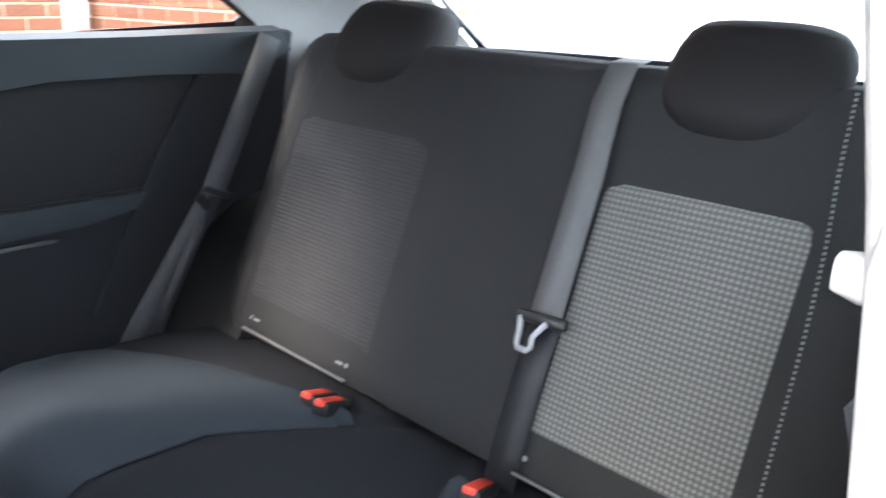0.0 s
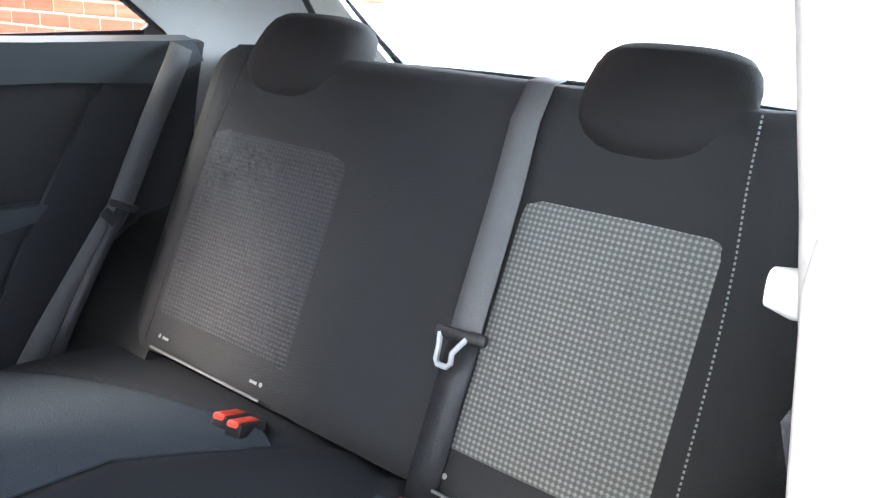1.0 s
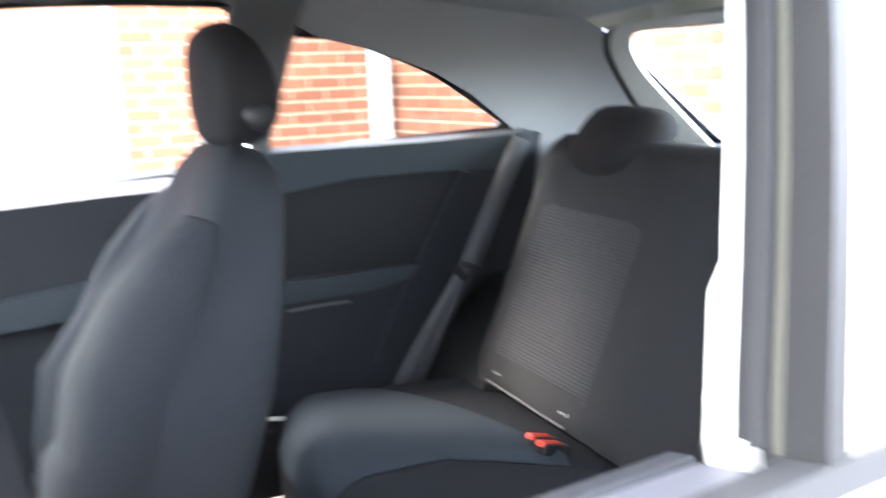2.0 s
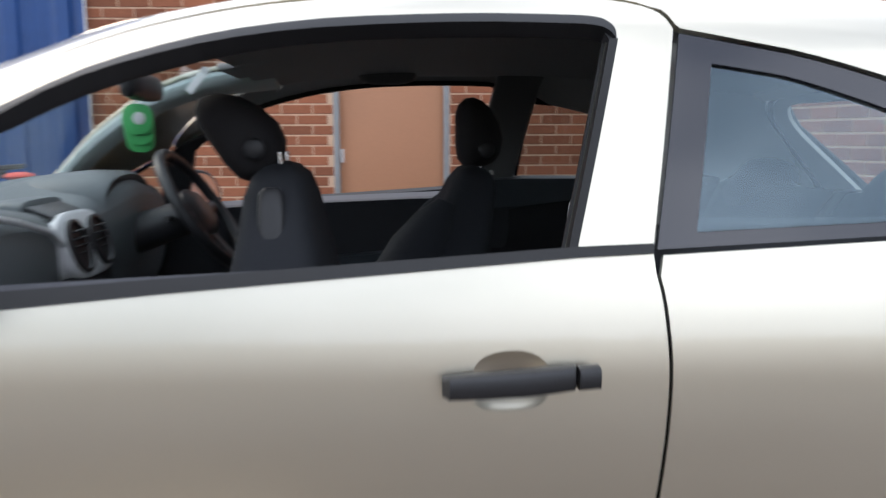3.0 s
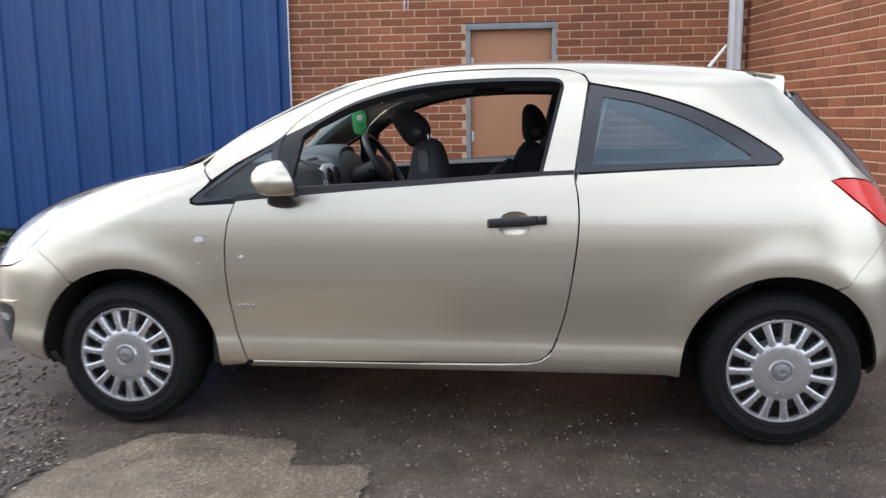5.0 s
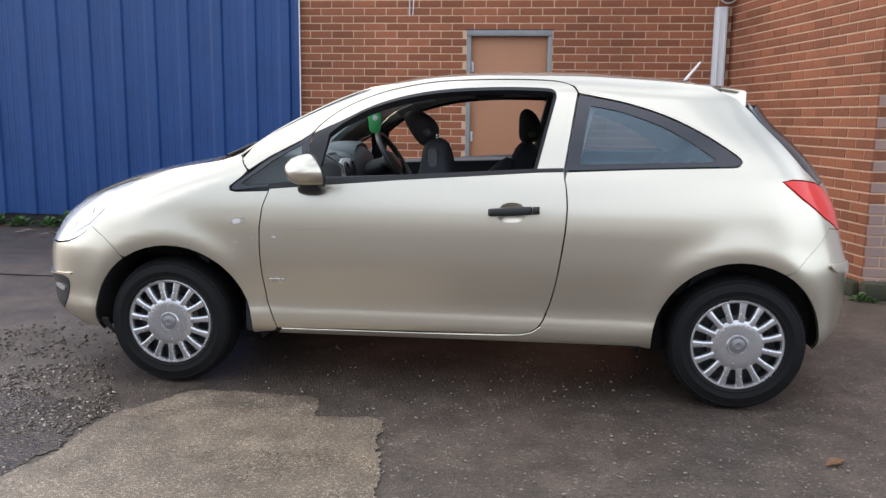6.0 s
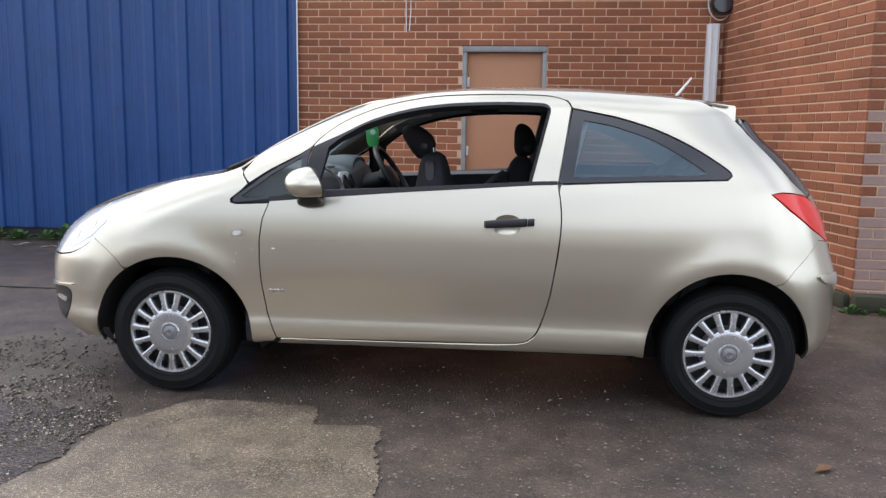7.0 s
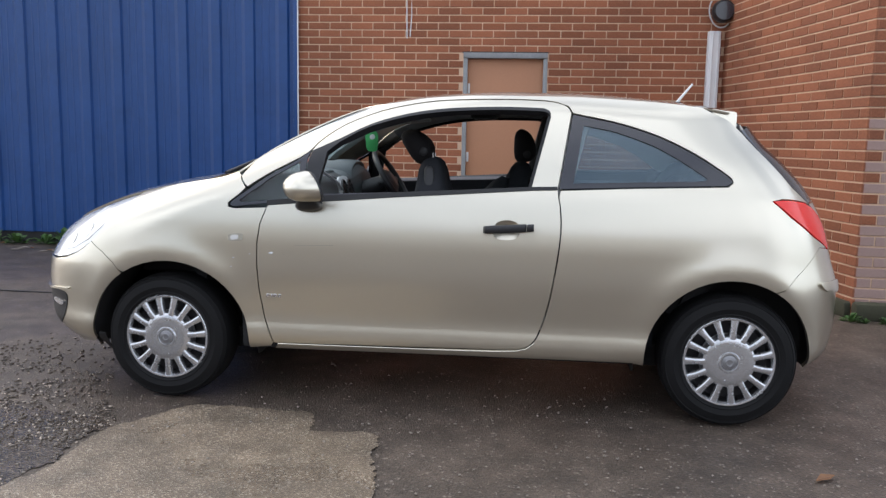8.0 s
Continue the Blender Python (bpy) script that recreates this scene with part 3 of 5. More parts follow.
        cpart("wheel_housing", bm, RUBBER, thick=.01)

top_panel(-.815, .18, "bonnet", PAINT, None, nx=34, thick=.01)
adopt(bpy.data.objects["bonnet"])
adopt(top_panel(.18, .30, "scuttle", BLACK, None, nx=3, drop=.012, thick=.01))
adopt(top_panel(.295, .96, "windscreen", GLASS, None, "clear raked windscreen", nx=14, drop=.042, inset=.20)).visible_shadow = False
adopt(top_panel(.96, 2.50, "roof", PAINT, None, "champagne roof panel", nx=40, thick=.008))
for side in (-1, 1):
    bm, rows = bmesh.new(), []
    for i in range(25):
        x = .30 + (.98 - .30) * i / 24
        rows.append([bm.verts.new(top(x, side * k)) for k in (1.0, .98, .94, .90, .85, .79)])
    for a, b in zip(rows, rows[1:]):
        for j in range(5):
            bm.faces.new((a[j], b[j], b[j + 1], a[j + 1]))
    bmesh.ops.recalc_face_normals(bm, faces=bm.faces)
    cpart("windscreen_pillar", bm, PAINT, thick=.01)

# spoiler over the rear window
bm, rows = bmesh.new(), []
for j in range(31):
    k = -.985 + 1.97 * j / 30
    tip = 2.578 - .050 * abs(k) ** 3
    over = [Vector(top(2.42 + (tip - 2.42) * i / 6, k)) + Vector((0, 0, .001 + .007 * (i / 6) ** 2)) for i in range(7)]
    end = over[-1]
    row = over + [end + Vector((.006, 0, -.004)), end + Vector((.008, 0, -.014)), end + Vector((.002, 0, -.072)), end + Vector((-.006, 0, -.080)), over[0] + Vector((0, 0, -.014))]
    if abs(k) > .95:      # rounded ends that lean in like the body side
        out = math.copysign(1, k)
        row = [p + Vector((0, out * max(0, end.z - p.z) * .35, 0)) for p in row]
    rows.append([bm.verts.new(p) for p in row])
for p, q in zip(rows, rows[1:]):
    for i in range(len(p) - 1):
        bm.faces.new((p[i], p[i + 1], q[i + 1], q[i]))
bm.faces.new(rows[0]), bm.faces.new(rows[-1][::-1])
bmesh.ops.recalc_face_normals(bm, faces=bm.faces)
cpart("spoiler", bm, PAINT, "champagne roof spoiler")

# floor, bulkhead, sills
bm = box((3.1, 1.10, .10), (1.2, 0, .245))
box((.05, 1.40, .62), (.12, 0, .50), bm=bm)
cpart("floor_pan", bm, CARPET, smooth=False)
for side in (-1, 1):
    cpart("sill_lining", box((1.75, .13, .17), (1.22, side * .735, .345), bevel=.02), CARPET)
cpart("engine_block", box((.62, 1.0, .34), (-.12, 0, .42), bevel=.04), BLACK)
cpart("load_floor", box((.50, .96, .04), (2.62, 0, .55)), CARPET, smooth=False)
cpart("tail_lining", box((.03, .80, .46), (2.90, 0, .50)), DARK_TRIM, smooth=False)


for side in (-1, 1):
    cpart("sill_lip", sweep([(x, side * (half_width(x, z) + .001), z) for x, z in ((.53, .2925), (.8, .2950), (1.05, .2970), (1.3, .2990), (1.5, .3030), (1.60, .3090), (1.645, .3210), (1.680, .3480))], .0035, 8), PAINT, "thin painted lip along the sill")


# ---- wheels
def build_wheel():
    w = part("wheel", lathe([(.05, -.02), (.17, -.035), (.186, -.080), (.190, -.080), (.190, .07), (.17, .07)], 48), BLACK)
    tyre = [(.185, .07), (.192, .086), (.203, .093), (.207, .0965), (.211, .0945), (.229, .0995), (.233, .1010), (.237, .0995), (.255, .0965), (.264, .0920), (.268, .0930), (.272, .0870),
            (.279, .079), (.281, .0805), (.283, .074), (.287, .064), (.290, .048), (.291, 0), (.290, -.05), (.285, -.072), (.272, -.09), (.25, -.098), (.20, -.09), (.185, -.07)]
    part("tyre", lathe([(r, -y) for r, y in tyre], 72), TYRE, w, "black road tyre with moulded rings on its wall")
    part("brake_disc", lathe([(.02, -.052), (.118, -.052), (.118, -.04), (.02, -.04)], 40), EMBLEM, w, "dull brake disc behind the trim")
    part("wheel_trim", lathe([(.0, -.098), (.032, -.098), (.036, -.1035), (.043, -.1035), (.047, -.098), (.078, -.0985), (.100, -.0965), (.109, -.092), (.1125, -.083), (.1115, -.072)], 60), SILVER, w,
         "silver plastic wheel trim with fifteen short spokes")
    part("trim_ring", lathe([(.178, -.074), (.1805, -.086), (.185, -.0925), (.192, -.0935), (.197, -.089), (.199, -.078)], 60), SILVER, w)
    part("centre_cap", lathe([(0, -.1045), (.010, -.1045), (.012, -.1065), (.016, -.1065), (.018, -.1045), (.024, -.104), (.030, -.101), (.032, -.096)], 32), EMBLEM, w, "round cap with a worn emblem")
    bm, ring = bmesh.new(), []
    for r, w2, y in ((.100, .0165, -.095), (.112, .0140, -.096), (.130, .0130, -.0955), (.150, .0135, -.094), (.168, .0150, -.092), (.186, .0175, -.090)):
        ring.append([bm.verts.new((r, y + dy, dx)) for dx, dy in ((-w2 * 1.05, .026), (-w2, .005), (-w2 * .82, .0005), (-w2 * .35, -.0012), (w2 * .35, -.0012), (w2 * .82, .0005), (w2, .005), (w2 * 1.05, .026))])
    for p, q in zip(ring, ring[1:]):
        for j in range(7):
            bm.faces.new((p[j], p[j + 1], q[j + 1], q[j]))
    bmesh.ops.recalc_face_normals(bm, faces=bm.faces)
    bm.faces.ensure_lookup_table()
    if bm.faces[3].normal.y > 0:
        bmesh.ops.reverse_faces(bm, faces=bm.faces)
    spoke = mesh_of(bm, "spoke", SILVER)
    for k in range(15):
        o = new("spoke", spoke)
        o.parent, o.rotation_euler = w, (0, -2 * math.pi * (k + .25) / 15, 0)
    return w


wheel = build_wheel()
wheel.parent, wheel.matrix_parent_inverse, wheel.location = car, CAR, (0, -.735, .298)
for x, y, rz, ry in ((BASE, -.735, 0, 17), (0, .735, 180, 5), (BASE, .735, 180, 40)):
    copy_thing(wheel, pose(x, y, .298, 0, ry, rz))

# ---- outside fittings
for side in (-1, 1):
    door = [o for o in car.children if o.name.startswith("door") and o.data.vertices[0].co.y * side > 0][0]
    y = side * .86
    # handle with its hollow
    bm = loft([((x, side * (.858 + .018 * k), .8415 + .0715 * (x - 1.446) / 1.0), (0, 1, 0), (0, 0, 1), .008 + .009 * k, .013 + .004 * k) for x, k in ((1.446, .2), (1.455, .8), (1.50, 1), (1.56, 1.15), (1.60, 1.05), (1.626, .9), (1.630, .6))], n=16, power=4)
    cpart("door_handle", bm, BLACK, "black grab handle", parent=door)
    bm, rings = bmesh.new(), []
    for r, d in ((1.0, .0), (.95, .0015), (.86, .005), (.70, .010), (.50, .014), (.25, .0165), (.05, .017)):
        ring = []
        for s, z in CUP:
            x, yy, zz = skin(1.545 + (s - 1.545) * r, .838 + (z - .838) * r)
            ring.append(bm.verts.new((x, -side * (yy + d), zz)))
        rings.append(ring)
    for p, q in zip(rings, rings[1:]):
        for k in range(len(CUP)):
            bm.faces.new((p[k], p[(k + 1) % len(CUP)], q[(k + 1) % len(CUP)], q[k]))
    bm.faces.new(rings[-1])
    bmesh.ops.recalc_face_normals(bm, faces=bm.faces)
    bm.faces.ensure_lookup_table()
    if bm.faces[-1].normal.y * side < 0:
        bmesh.ops.reverse_faces(bm, faces=bm.faces)
    cpart("handle_cup", bm, PAINT, parent=door)
    cpart("lock_cover", loft([((x, side * .879, .8415 + .0715 * (x - 1.446)), (0, 1, 0), (0, 0, 1), .016, .0155) for x in (1.632, 1.634, 1.655, 1.661)], n=16, power=4), BLACK, parent=door)
    adopt(side_panel("side_repeater", rounded([(.312, .784), (.366, .790), (.372, .775), (.368, .760), (.314, .755), (.308, .770)], steps=3), PAINT_EDGE, None, "clear side indicator in a pale rim", side=side, offset=-.003, thick=.01))
    adopt(side_panel("repeater_lens", rounded([(.320, .779), (.350, .783), (.354, .773), (.350, .765), (.322, .761)], steps=3), LAMP, None, side=side, offset=-.005, thick=.01))
    # mirror
    bm = loft([((x, side * .925, z), (0, 1, 0), (0, 0, 1), a, h) for x, z, a, h in
               ((.588, .988, .012, .008), (.591, .989, .030, .020), (.600, .991, .050, .033), (.615, .995, .068, .045), (.640, 1.001, .083, .056), (.668, 1.006, .091, .062), (.700, 1.010, .095, .066), (.716, 1.010, .095, .066))], n=28, power=2.3)
    LEAN = Matrix.Translation((.65, 0, 1.0)) @ Matrix(((1, 0, -.36, 0), (0, 1, 0, 0), (0, 0, 1, 0), (0, 0, 0, 1))) @ Matrix.Translation((-.65, 0, -1.0))
    TURN_M = LEAN @ Matrix.Translation((.65, side * .925, 0)) @ Matrix.Rotation(radians(-side * 33), 4, "Z") @ Matrix.Translation((-.65, -side * .925, 0))
    bmesh.ops.transform(bm, matrix=TURN_M, verts=bm.verts)
    mirror = cpart("wing_mirror", bm, PAINT, "champagne wing mirror on a black foot")
    for nm, st, mt in (("mirror_edge", ((.714, .0955, .0665), (.720, .095, .066), (.726, .090, .062)), BLACK), ("mirror_glass", ((.722, .080, .054), (.728, .080, .054)), CHROME)):
        bm = loft([((x, side * .925, 1.010), (0, 1, 0), (0, 0, 1), a, h) for x, a, h in st], n=28, power=2.8)
        bmesh.ops.transform(bm, matrix=TURN_M, verts=bm.verts)
        cpart(nm, bm, mt, parent=mirror)
    cpart("mirror_foot", loft([((.668, side * .80, .93), (1, 0, 0), (0, .3, 1), .062, .028), ((.672, side * .84, .922), (1, 0, 0), (0, .3, 1), .060, .028), ((.680, side * .885, .935), (1, 0, 0), (0, .3, 1), .050, .026), ((.685, side * .912, .955), (1, 0, 0), (0, .3, 1), .038, .016)], n=18, power=2.4),
          BLACK, parent=mirror)
# aerial, wiper, badge, stone chips
aerial = cpart("aerial", sweep([(2.372, 0, 1.430), (2.388, 0, 1.452), (2.446, 0, 1.526)], [.008, .007, .005], 8), WHITE_PAINT, "short pale roof aerial")
cpart("aerial_base", box((.06, .05, .03), (2.362, 0, 1.420), bevel=.009), BLACK, parent=aerial)
for y0, y1 in ((-.58, .02), (-.05, .50)):
    bm = sweep([(.20, y0 + .05, 1.050), (.215, (y0 + y1) / 2, 1.080), (.24, y1, 1.080)], .011, 8)
    sweep([(.20, y0, 1.046), (.235, (y0 + y1) / 2, 1.096), (.26, y1 + .08, 1.100)], .008, 8, bm=bm)
    cpart("wiper", bm, BLACK, "black windscreen wiper")
cpart("rear_wiper", sweep([(2.96, 0, .985), (2.975, .04, .990), (2.94, .30, .975)], .010, 8), BLACK)
near_door = [o for o in car.children if o.name.startswith("door") and o.data.vertices[0].co.y < 0][0]
for x, w in ((.487, .016), (.505, .010), (.520, .014), (.540, .012)):
    bm = box((w, .003, .016), (x, -half_width(x, .512) - .002, .513), (0, 14, 0), bevel=.001)
    cpart("badge", bm, CHROME, parent=near_door)
for i, (x, z, r) in enumerate(((.502, .706, .009), (.508, .706, .004), (.495, .705, .004), (.33, .68, .005), (.405, .70, .004), (.32, .64, .004))):
    bm = bmesh.new()
    bmesh.ops.create_icosphere(bm, subdivisions=1, radius=r, matrix=Matrix.Translation((x, -half_width(x, z) - .0005, z)) @ Matrix.Diagonal((1.3, .2, .7, 1)))
    cpart("paint_chip", bm, WHITE_PAINT)

for x0, z0, x1, z1, wide in ((.60, .742, .79, .748, .0016), (.545, .700, .566, .702, .003)):
    bm = bmesh.new()
    q = [bm.verts.new((x, -half_width(x, z) - .0012, z)) for x, z in ((x0, z0), (x1, z1), (x1 - .01, z1 + wide), (x0 + .02, z0 + wide))]
    bm.faces.new(q)
    cpart("paint_scratch", bm, PAINT_EDGE, parent=near_door, smooth=False, thick=.0006)

# ---- the cabin's lining
for side in (-1, 1):
    card = [(.50, .32), (.50, .92), (.66, .955), (1.0, .972), (1.40, .988), (1.628, .996), (1.628, .32)]
    dc = adopt(side_panel("door_card", card, DARK_TRIM, None, "dark grained door lining", side=side, offset=.085, thick=.02))
    adopt(side_panel("door_sill", [(.66, .945), (.66, .968), (1.0, .984), (1.40, 1.000), (1.628, 1.008), (1.628, .985), (1.0, .960)], SILL_TRIM, None, side=side, offset=.030, thick=.050), dc)
    adopt(side_panel("armrest", rounded([(.85, .79), (1.2, .80), (1.55, .83), (1.58, .80), (1.45, .76), (1.1, .735), (.88, .74)]), LEDGE, None, side=side, offset=.095, thick=.05), dc)
    qt = adopt(side_panel("quarter_trim", [(1.66, .30), (1.66, 1.040), (1.80, 1.046), (2.10, 1.048), (2.40, 1.056), (2.46, 1.05), (2.46, .712), (2.33, .680), (2.20, .595), (2.11, .47), (2.085, .30)], DARK_TRIM, None, "dark rear side lining with a recessed panel", side=side, offset=.075, thick=.02))
    # ledge under the glass and the raised surround of the recess
    adopt(side_panel("ledge", [(1.66, .960), (1.66, 1.052), (1.80, 1.058), (2.10, 1.056), (2.42, 1.060), (2.45, 1.02), (2.35, .975), (2.15, .985), (1.95, .985), (1.78, .965)], LEDGE, None, side=side, offset=.080, thick=.035 if side > 0 else .008), qt)
    adopt(side_panel("recess", rounded([(1.70, .930), (1.81, .957), (1.966, .983), (2.10, .982), (2.19, .978)], False) + rounded([(2.222, .970), (2.236, .952), (2.15, .775), (2.130, .752)], False) + [(1.9, .752), (1.70, .757)], CARPET, None, side=side, offset=.093, thick=.004), qt)
    adopt(side_panel("side_armrest", [(1.68, .752), (1.9, .748), (2.125, .746), (2.10, .716), (2.0, .700), (1.85, .698), (1.68, .702)], LEDGE, None, side=side, offset=.100, thick=.018), qt)
    adopt(side_panel("pocket_slit", rounded([(1.80, .680), (1.87, .682), (1.94, .680), (1.94, .673), (1.87, .675), (1.80, .673)], steps=3), BELT, None, side=side, offset=.099, thick=.004), qt)
    adopt(side_panel("trim_edge", [(2.232, .972), (2.258, .965), (2.016, .515), (1.992, .515)], DARK_TRIM, None, side=side, offset=.104, thick=.012), qt)
    # pillar linings; the far one's shade is put into a darker colour
    pil = loft([((1.736 + .253 * (z - 1.024) - (0 if side < 0 else .050), side * (half_width(1.7, z) - .074), z), (1, 0, 0), (0, 1, 0), w, .020) for z, w in ((z, w if side < 0 else w * .86) for z, w in ((1.05, .086), (1.10, .086), (1.22, .086), (1.33, .084), (1.39, .088)))], n=24, power=5)
    bp = cpart("pillar_lining", pil, PALE_TRIM if side < 0 else FAR_TRIM, "pale pillar lining, painted in a shaded tone on the far side")
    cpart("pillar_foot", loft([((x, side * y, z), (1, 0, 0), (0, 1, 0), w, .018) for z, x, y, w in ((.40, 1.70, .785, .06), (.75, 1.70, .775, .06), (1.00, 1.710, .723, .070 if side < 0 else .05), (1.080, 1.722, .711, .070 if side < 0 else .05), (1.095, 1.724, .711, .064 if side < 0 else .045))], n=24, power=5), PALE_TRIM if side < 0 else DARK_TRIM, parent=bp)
    cpart("belt_hook", loft([((1.690, side * .71, 1.070), (1, 0, 0), (0, 0, 1), .006, .008), ((1.692, side * .688, 1.068), (1, 0, 0), (0, 0, 1), .007, .009), ((1.694, side * .678, 1.068), (1, 0, 0), (0, 0, 1), .006, .007)], n=16), PALE_TRIM, parent=bp)
    low = .014 if side > 0 else 0
    upper = [(1.74, 1.395), (1.80, 1.345 - low)] + [(x, z - low) for x, z in ((1.87, 1.305), (2.01, 1.272), (2.16, 1.222), (2.27, 1.164), (2.39, 1.080))] + [(2.41, 1.045), (2.43, .86), (2.70, .86), (2.955, .975)] + [(x - .028, z + .004) for x, z in gate_in] + [(2.80, 1.330), (2.62, 1.338)] + [(x, rail(x) - .03) for x in (2.4, 2.2, 2.0, 1.85)]
    adopt(side_panel("rear_pillar_lining", upper, HEADLINER, None, "grey rear pillar lining", side=side, offset=.055, thick=.01))
    adopt(side_panel("roof_edge_lining", [(x, z + .012 * (side > 0)) for x, z in ((.98, 1.325), (1.10, 1.335), (1.29, 1.362), (1.48, 1.372), (1.66, 1.372), (1.74, 1.358))] + [(1.76, 1.398), (1.6, 1.408), (1.4, 1.406), (1.2, 1.392), (1.0, 1.362)], HEADLINER, None, side=side, offset=.030, thick=.02))
    # windscreen pillar lining, under the painted pillar
    bm, rows = bmesh.new(), []
    for i in range(21):
        x = .24 + .80 * i / 20
        rows.append([bm.verts.new(Vector(top(x, side * k)) - Vector((0, 0, d))) for k, d in ((.975, .060), (.955, .040), (.92, .026), (.86, .022), (.79, .020), (.745, .020), (.735, .032), (.75, .050), (.79, .060), (.86, .066), (.93, .070))])
    for p, q in zip(rows, rows[1:]):
        for k in range(11):
            bm.faces.new((p[k], p[(k + 1) % 11], q[(k + 1) % 11], q[k]))
    bm.faces.new(rows[0]), bm.faces.new(rows[-1][::-1])
    bmesh.ops.recalc_face_normals(bm, faces=bm.faces)
    cpart("screen_pillar_lining", bm, PILLAR_GREY, "grey-green windscreen pillar lining")
adopt(top_panel(.98, 2.56, "headliner", HEADLINER, None, "grey cloth headlining", nx=24, ny=18, drop=.045, inset=.035, thick=.01))
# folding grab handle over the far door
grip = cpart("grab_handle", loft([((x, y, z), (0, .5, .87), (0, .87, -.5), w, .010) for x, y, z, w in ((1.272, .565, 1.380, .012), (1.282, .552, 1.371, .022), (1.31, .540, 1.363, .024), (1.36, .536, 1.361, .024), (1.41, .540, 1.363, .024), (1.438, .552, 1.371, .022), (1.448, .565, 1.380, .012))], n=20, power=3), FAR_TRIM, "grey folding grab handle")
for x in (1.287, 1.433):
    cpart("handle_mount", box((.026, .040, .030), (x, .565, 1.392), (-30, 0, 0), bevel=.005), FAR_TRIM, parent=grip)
cpart("shelf", box((.42, 1.02, .025), (2.62, 0, .955), bevel=.008), LEDGE, "dark parcel shelf behind the seat")

# ---- rear seat
RS = Matrix.Translation((2.183, 0, .539)) @ Euler((0, radians(22.8), 0)).to_matrix().to_4x4()   # z up the back, x towards the tail


def on_back(bm):
    bmesh.ops.transform(bm, matrix=RS, verts=bm.verts)
    return bm


def back_cushion(y0, y1, z0, z1, depth=.13):
    """A seat back with soft edges; its face is x = 0."""
    bm = bmesh.new()
    ny, nz = 40, 30
    rows = []
    for j in range(nz + 1):
        row = []
        v = j / nz
        for i in range(ny + 1):
            u = i / ny
            y, z = y0 + (y1 - y0) * u, z0 + (z1 - z0) * v
            e = min(1, min((y - y0), (y1 - y)) / .055)
            f = min(1, min(z - z0 + .03, z1 - z) / .07)
            x = depth * .7 * (1 - math.sqrt(max(0, 1 - (1 - e) ** 2))) + .07 * (1 - math.sqrt(max(0, 1 - (1 - f) ** 2)))
            out = max(0, (abs(y) - .50) / .13)
            x += -.014 * math.sin(min(1, max(0, (abs(y) - .46) / .1)) * math.pi) + .05 * out * out   # side bolster
            x += .006 * math.exp(-((abs(y) - .515) / .006) ** 2) + .006 * math.exp(-((abs(y) - .145) / .008) ** 2)
            x -= .010 * math.exp(-((abs(y) - .33) / .16) ** 2) * math.sin(min(1, v * 1.1) * math.pi)
            row.append(bm.verts.new((x, y, z)))
        rows.append(row)
    for a, b in zip(rows, rows[1:]):
        for i in range(ny):
            bm.faces.new((a[i], a[i + 1], b[i + 1], b[i]))
    back = bmesh.ops.extrude_face_region(bm, geom=bm.faces[:])["geom"]
    for v in back:
        if isinstance(v, bmesh.types.BMVert):
            v.co.x = depth
    bmesh.ops.recalc_face_normals(bm, faces=bm.faces)
    return on_back(bm)


rear_seat = cpart("rear_seat", back_cushion(-.70, .70, -.03, .585), FABRIC, "charcoal cloth rear bench seat with patterned panels")


def dotted(name, low, high, rough):
    """A woven cloth of small pale dots in rows."""
    m = bpy.data.materials.new(name)
    m.use_nodes = True
    nodes, links = m.node_tree.nodes, m.node_tree.links
    shader = nodes["Principled BSDF"]
    co, sep = nodes.new("ShaderNodeTexCoord"), nodes.new("ShaderNodeSeparateXYZ")
    links.new(co.outputs["Object"], sep.inputs[0])
    total = nodes.new("ShaderNodeMath")
    for k, axis in enumerate(("Y", "Z")):
        turns, wave = nodes.new("ShaderNodeMath"), nodes.new("ShaderNodeMath")
        turns.operation, wave.operation = "MULTIPLY", "COSINE"
        turns.inputs[1].default_value = 2 * math.pi / .0078
        links.new(sep.outputs[axis], turns.inputs[0])
        links.new(turns.outputs[0], wave.inputs[0])
        links.new(wave.outputs[0], total.inputs[k])
    height = nodes.new("ShaderNodeMapRange")
    height.inputs["From Min"].default_value, height.inputs["From Max"].default_value = -.4, 1.5
    links.new(total.outputs[0], height.inputs["Value"])
    fibre, times, tones = nodes.new("ShaderNodeTexNoise"), nodes.new("ShaderNodeMath"), nodes.new("ShaderNodeValToRGB")
    fibre.inputs["Scale"].default_value, times.operation = 500, "MULTIPLY"
    links.new(height.outputs["Result"], times.inputs[0])
    links.new(fibre.outputs["Fac"], times.inputs[1])
    tones.color_ramp.elements[0].color, tones.color_ramp.elements[1].color = (*low, 1), (*high, 1)
    tones.color_ramp.elements[1].position = .62
    links.new(times.outputs[0], tones.inputs["Fac"])
    links.new(tones.outputs["Color"], shader.inputs["Base Color"])
    shader.inputs["Roughness"].default_value = rough
    relief = nodes.new("ShaderNodeBump")
    relief.inputs["Strength"].default_value, relief.inputs["Distance"].default_value = .6, .0015
    links.new(height.outputs["Result"], relief.inputs["Height"])
    links.new(relief.outputs["Normal"], shader.inputs["Normal"])
    return m


# one weave twice: window light near and shade far put into the tones
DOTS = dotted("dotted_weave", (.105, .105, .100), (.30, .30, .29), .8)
DOTS_SHADED = dotted("shaded_dotted_weave", (.024, .024, .027), (.038, .038, .043), .75)
pipe_y = smooth_curve((-.05, .497), (.11, .494), (.25, .490), (.37, .482), (.465, .470), (.55, .463), (.65, .457))


